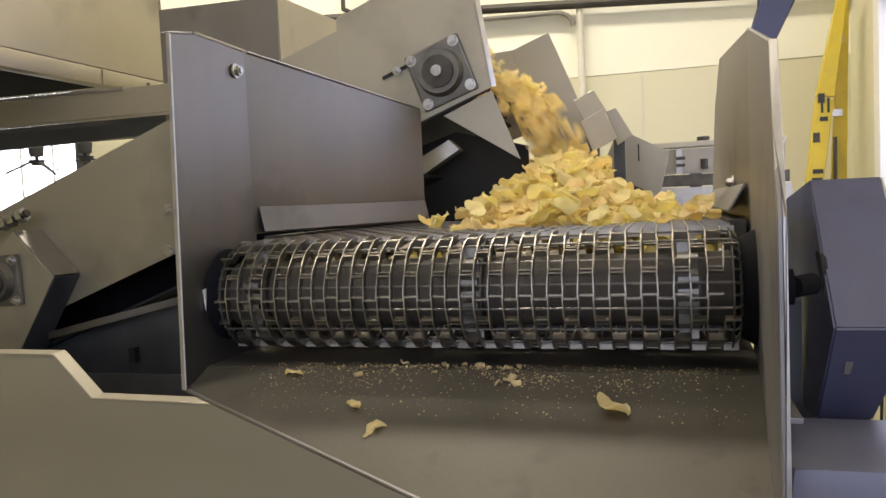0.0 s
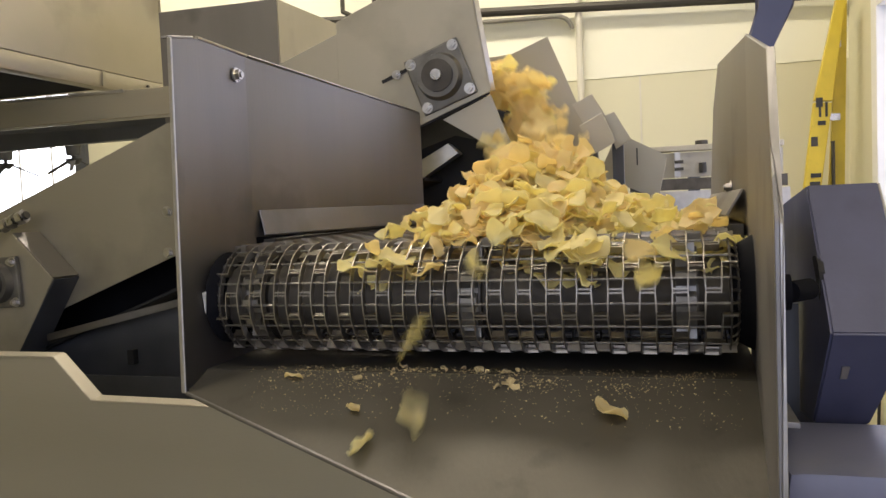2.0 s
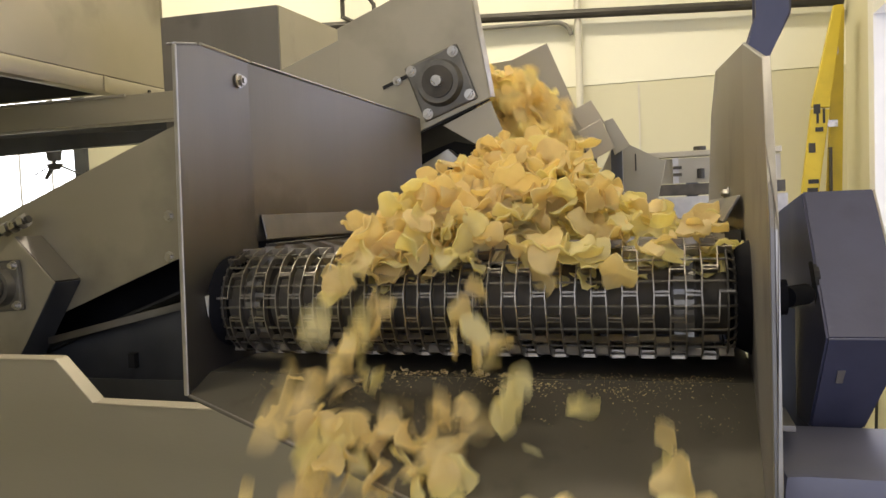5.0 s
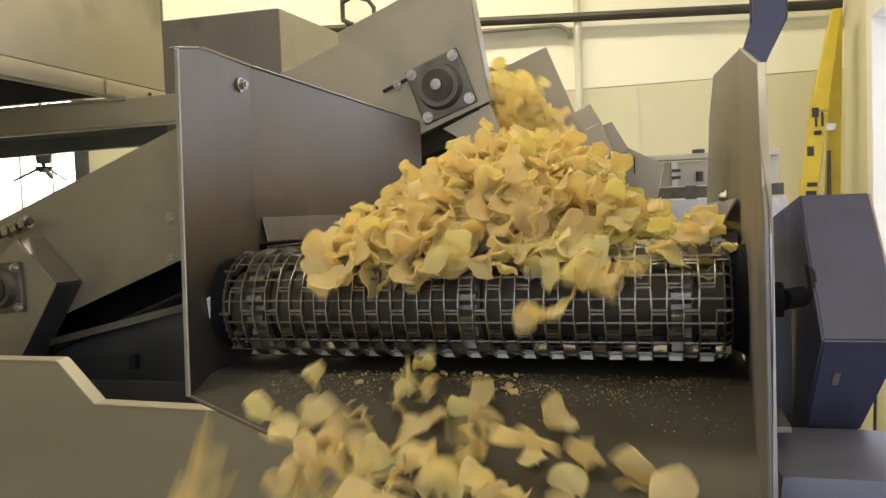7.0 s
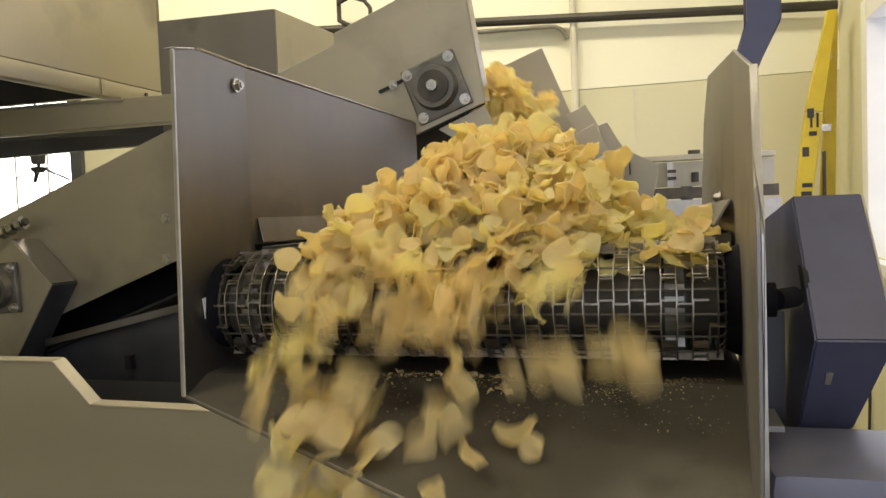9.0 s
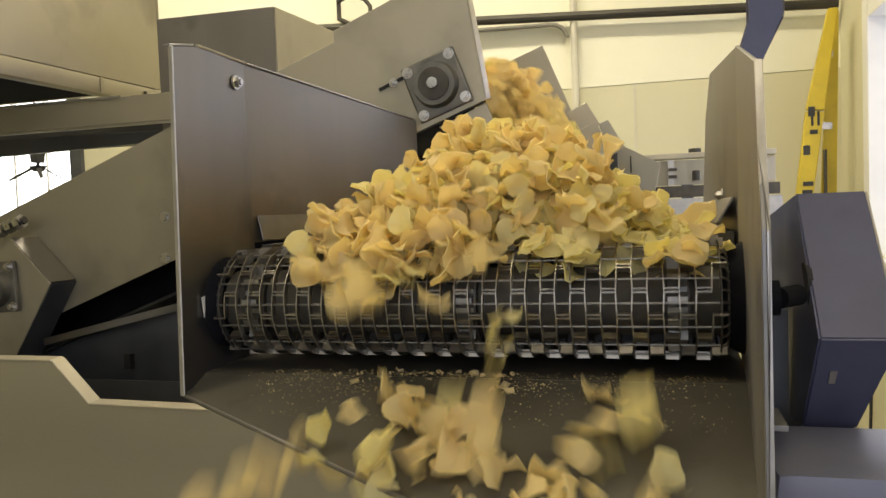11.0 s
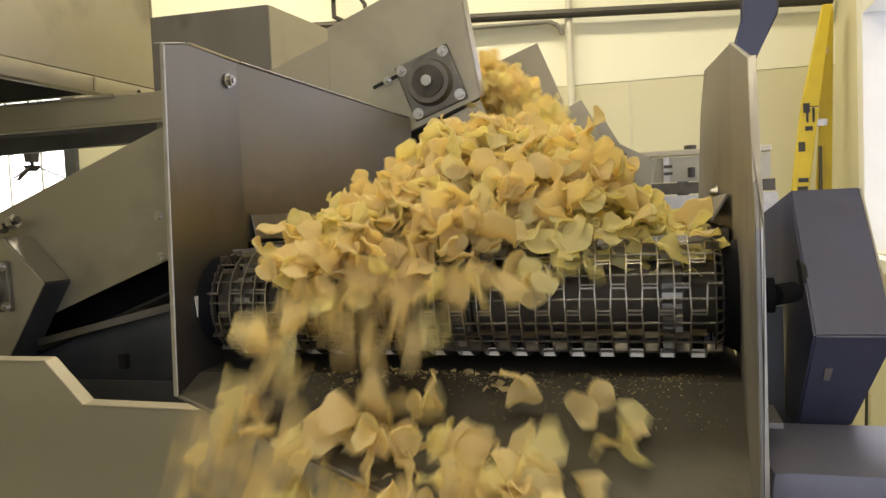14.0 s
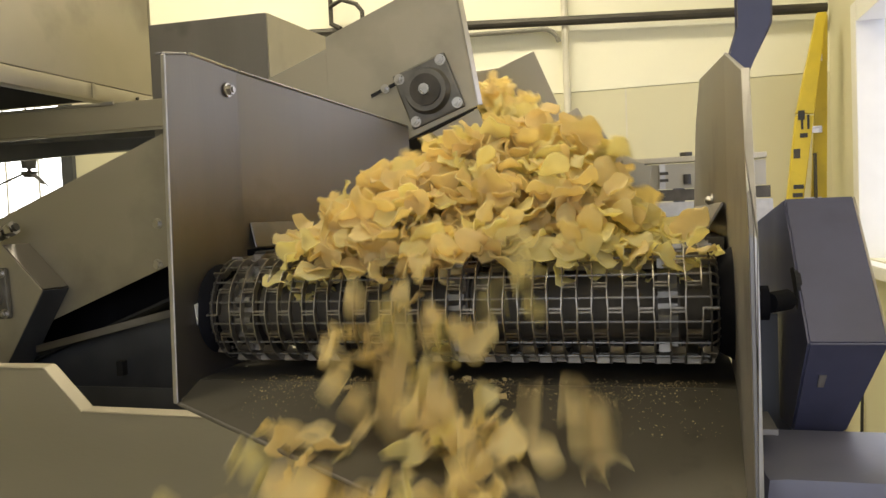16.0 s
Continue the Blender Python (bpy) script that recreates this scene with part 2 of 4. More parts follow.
# ---- room ----
def build_room():
    X0, X1, Y0, Y1, H = -5.2, 1.02, -4.2, 3.0, 3.5
    tagged(part("floor", box(X0 - 0.1, X1 + 0.1, Y0 - 0.1, Y1 + 0.1, -0.1, 0), CONCRETE), "worn greenish concrete factory floor", "floor", kind="structure")
    tagged(part("ceiling", box(X0 - 0.1, X1 + 0.1, Y0 - 0.1, Y1 + 0.1, H, H + 0.1), CEIL), "off-white factory ceiling", "ceiling", kind="structure")
    # back wall with the bright window at its far end
    wx0, wx1, wz0, wz1 = -4.6, -3.14, 0.9, 2.3
    bm = box(X0, wx0, Y1, Y1 + 0.12, 0, 1.68)
    box(wx1, X1, Y1, Y1 + 0.12, 0, 1.68, bm=bm)
    box(wx0, wx1, Y1, Y1 + 0.12, 0, wz0, bm=bm)
    tagged(part("wall_north", bm, WALL), "cream painted block wall, lower band", "wall", kind="structure")
    bm = box(X0, wx0, Y1 - 0.004, Y1 + 0.12, 1.6815, H)
    box(wx1, X1, Y1 - 0.004, Y1 + 0.12, 1.6815, H, bm=bm)
    box(wx0, wx1, Y1 - 0.004, Y1 + 0.12, wz1, H, bm=bm)
    tagged(part("wall_north_upper", bm, WALL_HIGH), "pale cream upper wall panels above the lower band", "wall", kind="structure")
    w = thing("window_1", "tall bright window with thin mullions, daylight behind", "window", kind="structure")
    part("pane", box(wx0, wx1, Y1 + 0.09, Y1 + 0.1, wz0, wz1), PANE_GLOW, w)
    for i in range(7):
        x = wx0 + (wx1 - wx0) * i / 6
        part("mullion", box(x - 0.007, x + 0.007, Y1 + 0.05, Y1 + 0.085, wz0, wz1), WHITE, w)
    part("window_frame", box(wx1 - 0.004, wx1 + 0.075, Y1 - 0.03, Y1 + 0.04, wz0 - 0.05, wz1 + 0.05), FRAME_DARK, w)
    part("window_sill", box(wx0 - 0.05, wx1 + 0.05, Y1 - 0.06, Y1 + 0.08, wz0 - 0.05, wz0 - 0.004), WHITE, w)
    # side wall with a window
    sy0, sy1, sz0, sz1 = 0.7, 2.44, 0.87, 1.8
    # the gap between y -2.5 and -1.0 is added for the cool fill
    bm = box(X1, X1 + 0.14, Y0, -2.5, 0, H)
    box(X1, X1 + 0.14, -1.0, sy0, 0, H, bm=bm)
    box(X1, X1 + 0.14, -2.5, -1.0, 2.3, H, bm=bm)
    box(X1, X1 + 0.14, sy1, Y1 + 0.12, 0, H, bm=bm)
    box(X1, X1 + 0.14, sy0, sy1, 0, sz0, bm=bm)
    box(X1, X1 + 0.14, sy0, sy1, sz1, H, bm=bm)
    tagged(part("wall_east", bm, WALL), "cream painted side wall with an unseen opening added for fill light", "wall", kind="structure")
    w = thing("window_2", "white-framed side window with grey daylight", "window", kind="structure")
    part("pane", box(X1 + 0.09, X1 + 0.1, sy0, sy1, sz0, sz1), PANE_SIDE, w)
    for a, b, c, d in ((sy0 - 0.05, sy0 + 0.03, sz0 - 0.05, sz1 + 0.05), (sy1 - 0.03, sy1 + 0.05, sz0 - 0.05, sz1 + 0.05), (sy0 + 0.034, sy1 - 0.034, sz1 - 0.03, sz1 + 0.05)):
        part("window_frame", box(X1 - 0.03, X1 + 0.07, a, b, c, d, 0.004), WHITE, w)
    part("window_frame", box(X1 + 0.02, X1 + 0.07, 1.58, 1.62, sz0, sz1 - 0.034), WHITE, w)
    part("window_sill", box(X1 - 0.06, X1 + 0.07, sy0 + 0.034, sy1 - 0.034, sz0 - 0.05, sz0 - 0.004, 0.004), WHITE, w)
    # walls behind and beside the camera, the opening added for the front fill
    tagged(part("wall_west", box(X0 - 0.12, X0, Y0, Y1 + 0.12, 0, H), WALL), "cream painted wall", "wall", kind="structure")
    bm = box(X0, -1.15, Y0 - 0.12, Y0, 0, H)
    box(-1.15, X1, Y0 - 0.12, Y0, 2.8, H, bm=bm)
    tagged(part("wall_south", bm, WALL), "cream painted wall with a wide unseen opening added for fill light", "wall", kind="structure")
    for x in (-1.55, 0.12):
        tagged(part("trim", box(x - 0.004, x + 0.004, Y1 - 0.003, Y1 - 0.0005, 0.0, 1.679), PIPE), "vertical joint in the cream wall", "joint", kind="structure")
    # pipes on the back wall
    def pipe(name, pts, r, mat, label):
        tagged(part(name, tube(pts, r), mat, smooth=True), label, "pipe")
    pipe("wall_conduit", [(-0.155, 2.95, 0.3), (-0.155, 2.95, 3.4)], 0.017, PIPE, "upright painted conduit on the cream wall")
    pipe("wall_pipe", [(-2.2, 2.93, 2.13), (1.0, 2.93, 1.95)], 0.022, DARKPIPE, "dark iron pipe running along the upper wall")
    pts = [(-0.8, 2.93, 2.0), (-0.26, 2.93, 1.985)] + [(-0.26 + 0.075 * math.sin(a), 2.93, 1.91 + 0.075 * math.cos(a)) for a in (0.3, 0.7, 1.1, 1.45)]
    pipe("bent_conduit", pts, 0.011, PIPE_GREY, "thin bent conduit below the dark pipe")
    pipe("drop_pipe", [(-1.35, 2.9, 3.4), (-1.35, 2.9, 2.12), (-1.30, 2.9, 2.09)], 0.013, DARKPIPE, "thin dark pipe dropping down the wall")
    pipe("hook_pipe", [(-1.35, 2.88, 2.2), (-1.28, 2.88, 2.23), (-1.2, 2.88, 2.2), (-1.17, 2.88, 2.16), (-1.17, 2.88, 2.05)], 0.011, DARKPIPE, "dark hooked pipe end by the wall")
    pipe("loose_cable", [(1.0, 2.52, 0.8), (1.005, 2.5, 0.55), (1.008, 2.49, 0.3), (1.008, 2.52, 0.05)], 0.006, INK, "black cable hanging down the side wall")
    for lx, ly in ((-2.2, 1.7), (-0.6, 1.5), (-1.6, -0.6), (0.4, -0.9)):
        f = thing("ceiling_light", "long lit ceiling light fitting", "ceiling light", pose(lx, ly, 3.5), "ceiling lights")
        part("housing", box(-0.65, 0.65, -0.16, 0.16, -0.06, -0.002, 0.006), WHITE, f)
        part("diffuser", box(-0.6, 0.6, -0.13, 0.13, -0.075, -0.0605), LAMP_GLOW, f)


def build_fans():
    """Two dark fans that hang before the bright window and drift along it."""
    out = []
    for turn, keys in ((10, [(0, -2.407), (1.5, -2.449), (3.5, -2.524), (7, -2.65), (16, -2.65)]), (100, [(0, -2.688), (1.5, -2.824), (3.5, -3.0), (7, -3.25), (16, -3.25)])):
        f = thing("hanging_fan", "dark fan hanging on a thin rod before the bright window", "fan", group="hanging fans")
        part("rod", rod((0, 0, 0.05), (0, 0, 2.1), 0.006, 8), INK, f)
        part("motor", rod((0, 0, 0.012), (0, 0, 0.06), 0.03, 20, r2=0.036), INK, f, smooth=True)
        part("hub", rod((0, 0, -0.03), (0, 0, -0.004), 0.022, 20, rod((0, 0, -0.006), (0, 0, 0.014), 0.009, 10), r2=0.04), INK, f, smooth=True)
        for i in range(3):
            a = i * 2 * math.pi / 3
            c, s = math.cos(a), math.sin(a)
            part("blade", plate([(0.03 * c - 0.012 * s, 0.03 * s + 0.012 * c, -0.012), (0.03 * c + 0.012 * s, 0.03 * s - 0.012 * c, -0.018), (0.14 * c + 0.008 * s, 0.14 * s - 0.008 * c, -0.07), (0.14 * c - 0.008 * s, 0.14 * s + 0.008 * c, -0.066)], 0.004), INK, f)
        out.append((f, [(t, pose(x, 2.2, 1.40, 0, 0, turn + 28 * t)) for t, x in ((t, float(np.interp(t, [k[0] for k in keys], [k[1] for k in keys]))) for t in (0, 1.5, 3, 4.5, 6, 7.5, 9, 10.5, 12, 13.5, 15, 16))]))
    return out


def build_ladder():
    f = thing("step_ladder", "yellow fibreglass step ladder leaning in the corner by the cream wall", "ladder", pose(0, 2.70, 0))
    # front rails lean, rear rails stand steeper behind them
    part("rail", plate([(0.822, 0, 1.462), (0.892, 0, 1.456), (0.70, 0, 0.0), (0.645, 0, 0.0)], 0.03, 0.003), YELLOW, f)
    part("rail_top", plate([(0.912, 0, 1.88), (0.95, 0, 1.88), (0.8925, 0, 1.463), (0.8225, 0, 1.468)], 0.03, 0.003), YELLOW, f)
    part("rail", plate([(0.925, 0.05, 1.88), (0.963, 0.05, 1.88), (0.93, 0.05, 0.4), (0.90, 0.05, 0.0), (0.868, 0.05, 0.0), (0.885, 0.05, 1.1)], 0.025, 0.003), YELLOW, f)
    for k in range(6):
        z = 0.2 + 0.3 * k
        part("step", box(0.80 + 0.05 * z, 0.90 + 0.02 * z, 0.018, 0.036, z - 0.014, z + 0.014), BOLT, f)
    part("spreader", box(0.895, 0.902, -0.002, 0.05, 1.0, 1.30), DARKPIPE, f)
    # unreadable warning marks as bars
    for z, dx, w, h in ((1.43, -0.012, 0.009, 0.03), (1.43, 0.012, 0.009, 0.03), (1.375, 0.0, 0.03, 0.009), (1.16, 0.0, 0.04, 0.009), (1.125, 0.0, 0.04, 0.009)):
        x = 0.842 + (z - 1.30) * 0.115 + dx
        part("label_bar", box(x - w / 2, x + w / 2, -0.0185, -0.0155, z - h, z + h), INK, f)
    for z in (1.30, 1.46):
        x = 0.823 + (z - 1.30) * 0.13
        part("rail_bracket", box(x - 0.014, x + 0.012, -0.0175, -0.0155, z - 0.02, z + 0.02), DARKPIPE, f)


# ---- side walls and chute of the belt conveyor ----
def floor_z(y):
    return min(0.922, 0.905 + 0.42 * (y + 0.098))


def build_chute():
    c = thing("discharge_chute", "brushed stainless steel discharge chute with tall side walls, dusted with crumbs", "chute")
    # left wall with a hole for the drum
    prof = [(-0.098, 0.905), (-0.085, 1.297), (-0.037, 1.306), (0.072, 1.303), (0.072, 0.90), (0.0, 0.90)]
    bm = bmesh.new()
    ring = [(0.047 * math.cos(2 * math.pi * i / 40) - 0.004, 1.0 + 0.047 * math.sin(2 * math.pi * i / 40)) for i in range(40)]
    vo = [bm.verts.new((-0.3, y, z)) for y, z in prof]
    vi = [bm.verts.new((-0.3, y, z)) for y, z in ring]
    for vs in (vo, vi):
        for i in range(len(vs)):
            bm.edges.new((vs[i], vs[(i + 1) % len(vs)]))
    bmesh.ops.triangle_fill(bm, edges=bm.edges[:], use_beauty=True)
    for f in [f for f in bm.faces if all(((v.co.y + 0.004) ** 2 + (v.co.z - 1.0) ** 2) ** 0.5 < 0.0475 for v in f.verts)]:
        bm.faces.remove(f)
    ext = bmesh.ops.extrude_face_region(bm, geom=bm.faces[:])
    bmesh.ops.translate(bm, verts=[v for v in ext["geom"] if isinstance(v, bmesh.types.BMVert)], vec=(-0.004, 0, 0))
    part("side_wall", bm, STEEL, c)
    part("edge_strip", plate([(-0.302, -0.0985, 0.905), (-0.302, -0.0855, 1.298), (-0.302, -0.088, 1.298), (-0.302, -0.101, 0.905)], 0.006, 0.001), EDGE, c)
    part("top_flange", plate([(-0.304, -0.085, 1.2995), (-0.313, -0.086, 1.299), (-0.313, -0.037, 1.3075), (-0.304, -0.037, 1.308)], 0.003), STEEL, c)
    # thin bright rod on the top edge, a highlight put in as colour
    part("top_edge", rod((-0.3005, -0.037, 1.3075), (-0.3005, 0.072, 1.3055), 0.0022, 8), EDGE, c)
    # white patch in place of the bright background seen through the hole
    part("shim", plate([(-0.2975, -0.0600, 1.012), (-0.2975, -0.0525, 1.013), (-0.2975, -0.0560, 0.988)], 0.001, 0), WHITE, c, "small white patch painted for the bright view through the shaft opening")
    # angled guide plate with its skirt
    gd = [(-0.302, 0.066, 1.303), (-0.190, 0.457, 1.262), (-0.190, 0.457, 1.07), (-0.302, 0.066, 1.07)]
    part("guide_plate", plate(gd, 0.003, 0), STEEL, c)
    part("top_edge", plate([(-0.297, 0.0745, 1.3055), (-0.189, 0.457, 1.2645), (-0.199, 0.46, 1.2645), (-0.307, 0.078, 1.3055)], 0.002), EDGE, c)
    part("skirt", plate([(-0.296, 0.076, 1.105), (-0.188, 0.455, 1.105), (-0.180, 0.453, 1.072), (-0.288, 0.074, 1.072)], 0.002), STEEL, c)
    hex_bolt(c, "wall_bolt", Matrix.Translation((-0.2985, 0.041, 1.276)) @ pose(0, 0, 0, 0, 90), 0.0068, 0.006, True, 0.002, "hex bolt with washer")
    # right wall: wing, straight wall
    part("side_wall", plate([(0.286, -0.285, 0.79), (0.286, -0.285, 1.08), (0.2885, -0.252, 1.14), (0.291, -0.22, 1.205), (0.305, 0.064, 1.27), (0.305, 0.064, 0.86)], 0.004, 0.0008), STEEL, c)
    part("edge_strip", plate([(0.284, -0.286, 0.79), (0.284, -0.286, 1.08), (0.2865, -0.253, 1.14), (0.289, -0.221, 1.205), (0.295, -0.221, 1.205), (0.2925, -0.253, 1.14), (0.290, -0.286, 1.08), (0.290, -0.286, 0.79)], 0.003, 0.0005), EDGE, c)
    part("rear_wall", plate([(0.306, 0.068, 0.95), (0.306, 0.068, 1.27), (0.306, 0.50, 1.31), (0.306, 0.64, 1.25), (0.306, 0.80, 1.06), (0.306, 0.80, 0.95)], 0.004), STEEL, c)
    part("skirt", plate([(0.301, 0.10, 1.105), (0.301, 0.66, 1.10), (0.283, 0.66, 1.075), (0.283, 0.10, 1.075)], 0.003), STEEL, c)
    hex_bolt(c, "wall_bolt", Matrix.Translation((0.303, 0.275, 1.109)) @ pose(0, 0, 0, 0, -90), 0.0068, 0.006, True, 0.002, "hex bolt with washer")
    # chute floor
    fl = [(-0.298, -0.0575), (-0.298, -0.098), (0.0, -0.222), (0.16, -0.288), (0.286, -0.34), (0.301, -0.0575)]
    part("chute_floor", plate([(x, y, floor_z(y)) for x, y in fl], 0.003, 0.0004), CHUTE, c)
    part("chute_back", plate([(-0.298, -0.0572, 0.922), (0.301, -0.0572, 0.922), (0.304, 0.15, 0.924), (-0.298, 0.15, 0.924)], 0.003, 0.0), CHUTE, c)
    part("cut_edge", rod((-0.299, -0.0985, 0.9045), (0.16, -0.2885, floor_z(-0.2885)), 0.0024, 8), STEEL, c)
    part("weld_fillet", rod((0.300, -0.07, floor_z(-0.07) + 0.002), (0.287, -0.285, floor_z(-0.285) + 0.002), 0.003, 8), STEEL, c)
    part("weld_fillet", rod((-0.299, 0.0, floor_z(0.0)), (-0.299, -0.096, floor_z(-0.096)), 0.003, 8), STEEL, c)
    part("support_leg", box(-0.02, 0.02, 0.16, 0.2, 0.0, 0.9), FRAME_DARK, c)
    # added dark plate, stands for the shade behind the drum
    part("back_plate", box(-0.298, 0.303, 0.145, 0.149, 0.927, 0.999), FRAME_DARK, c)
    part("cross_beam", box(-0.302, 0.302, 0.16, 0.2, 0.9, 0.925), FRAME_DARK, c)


# ---- belt ----
R_BELT, ROWS, LOOPS, BELT_W = 0.0635, 15, 18, 0.548
AX = Vector((0.0, 0.0, 1.0))


def strip_mesh(bend=True):
    """One flat-wire strip in square waves, on edge, round the drum (or flat), over one pitch and a little."""
    bm = bmesh.new()
    px = BELT_W / LOOPS
    step = 2 * math.pi / ROWS
    over = 0.07
    hgt, th = 0.0085, 0.0014
    pts = []
    for i in range(LOOPS):
        x = -BELT_W / 2 + i * px
        pts += [(x + px * 0.02, -over), (x + px * 0.48, -over), (x + px * 0.52, 1 + over), (x + px * 0.98, 1 + over)]

    def place(x, s, r):
        if bend:
            a = s * step
            return (x, -r * math.cos(a), r * math.sin(a))
        return (x, s * step * R_BELT, r)
    fine = []
    for (xa, sa), (xb, sb) in zip(pts, pts[1:]):
        k = 4 if abs(sb - sa) > 0.5 else 1
        for j in range(k):
            fine.append((xa + (xb - xa) * j / k, sa + (sb - sa) * j / k))
    fine.append(pts[-1])
    rows = []
    for i, (x, s) in enumerate(fine):
        a, b = fine[max(0, i - 1)], fine[min(len(fine) - 1, i + 1)]
        d = Vector((b[0] - a[0], (b[1] - a[1]) * step * R_BELT))
        d.normalize()
        nx, ns = -d.y * th / 2, d.x * th / 2 / (step * R_BELT)
        r1, r0 = (R_BELT, R_BELT - hgt) if bend else (0, -hgt)
        rows.append([bm.verts.new(place(x + nx, s + ns, r1)), bm.verts.new(place(x - nx, s - ns, r1)), bm.verts.new(place(x - nx, s - ns, r0)), bm.verts.new(place(x + nx, s + ns, r0))])
    for a, b in zip(rows, rows[1:]):
        for j in range(4):
            bm.faces.new((a[j], a[(j + 1) % 4], b[(j + 1) % 4], b[j]))
    bm.faces.new(rows[0])
    bm.faces.new(rows[-1][::-1])
    return mesh_of(bm, "wire_strip", WIRE)


def build_belt():
    step = 2 * math.pi / ROWS
    d = thing("belt_drum", "flat-wire mesh conveyor belt wrapped round its drive shaft, worn and greasy", "conveyor belt", Matrix.Translation(AX))
    me = strip_mesh()
    rd = mesh_of(rod((-BELT_W / 2, 0, 0), (BELT_W / 2, 0, 0), 0.0012, 8), "cross_rod", ROD)
    for k in range(ROWS):
        share("wire_strip", me, d, pose(0, 0, 0, math.degrees(-k * step)) @ pose(BELT_W / LOOPS * (0.25 if k % 2 else -0.25), 0, 0))
        a = k * step
        r = R_BELT - 0.0045
        share("cross_rod", rd, d, Matrix.Translation((0, -r * math.cos(a + step / 2), r * math.sin(a + step / 2))))
    # end links at both edges of the belt
    for ex in (-1, 1):
        bm = bmesh.new()
        ring = [[bm.verts.new((ex * (BELT_W / 2 + dx), -rr * math.cos(2 * math.pi * i / 60), rr * math.sin(2 * math.pi * i / 60))) for dx, rr in ((0.0, R_BELT - 0.002), (0.0016, R_BELT - 0.002), (0.0016, R_BELT - 0.009), (0.0, R_BELT - 0.009))] for i in range(60)]
        for i in range(60):
            p, q = ring[i], ring[(i + 1) % 60]
            for j in range(4):
                bm.faces.new((p[j], p[(j + 1) % 4], q[(j + 1) % 4], q[j]))
        part("edge_band", bm, WIRE_DARK, d)
    # shaft and sprockets
    part("shaft", rod((-0.29, 0, 0), (0.304, 0, 0), 0.02, 24), WIRE_DARK, d, "round steel drive shaft", smooth=True)
    part("core_tube", rod((-0.281, 0, 0), (0.279, 0, 0), 0.038, 32), SHAFT_DARK, d, smooth=True)
    for x in (-0.238, 0.016, 0.234):
        bm = bmesh.new()
        n = ROWS * 2
        vs = []
        for i in range(n * 2):
            a = 2 * math.pi * i / (n * 2)
            r = 0.0570 if (i // 2) % 2 else 0.0490
            vs.append((x, -r * math.cos(a), r * math.sin(a)))
        part("sprocket", plate(vs, 0.019, 0.0), ROD, d, "toothed steel sprocket")
        part("hub", rod((x - 0.012, 0, 0), (x + 0.012, 0, 0), 0.0488, 24), WIRE_DARK, d, smooth=True)
    for ex, x0, x1, r0, r1 in ((-1, 0.282, 0.298, 0.046, 0.055), (1, 0.277, 0.302, 0.046, 0.060)):
        part("end_flange", rod((ex * x0, 0, 0), (ex * x1, 0, 0), r0, 40, r2=r1), SEAL_SHADE, d, "black end disc", smooth=True)
        # bent ends of the wire strips, closing in towards the disc
        bend = [(BELT_W / 2, R_BELT - 0.003), (BELT_W / 2 + 0.006, R_BELT - 0.007), (BELT_W / 2 + 0.009, R_BELT - 0.014), (BELT_W / 2 + 0.009, R_BELT - 0.022)]
        tab = mesh_of(tube([(ex * x, -r, 0) for x, r in bend], 0.0011), "end_link", WIRE, True)
        for k in range(2 * ROWS):
            share("end_link", tab, d, pose(0, 0, 0, -180.0 * k / ROWS))
        ring = [(ex * (BELT_W / 2 + 0.008), -0.0515 * math.cos(2 * math.pi * i / 48), 0.0515 * math.sin(2 * math.pi * i / 48)) for i in range(49)]
        part("end_ring", tube(ring, 0.0012), WIRE_DARK, d, smooth=True)
    # flat run behind
    f = thing("belt_run", "flat top run of the wire mesh conveyor belt", "conveyor belt", Matrix.Translation((0, 0, 1.0 + R_BELT)))
    fl = strip_mesh(False)
    for k in range(34):
        share("wire_strip", fl, f, pose(BELT_W / LOOPS * (0.25 if k % 2 else -0.25), 0.004 + k * step * R_BELT, 0))
        share("cross_rod", rd, f, pose(0, 0.004 + k * step * R_BELT, -0.0045))
    b = thing("belt_bed", "dark steel bed below the wire belt", "conveyor bed")
    part("bed_plate", box(-0.27, 0.27, 0.09, 1.0, 1.0, 1.012), WIRE_DARK, b)
    part("bed_rail", box(-0.296, -0.28, 0.085, 1.05, 0.96, 1.066), WIRE_DARK, b)
    part("bed_rail", box(0.282, 0.300, 0.085, 1.05, 0.96, 1.066), WIRE_DARK, b)
    return d


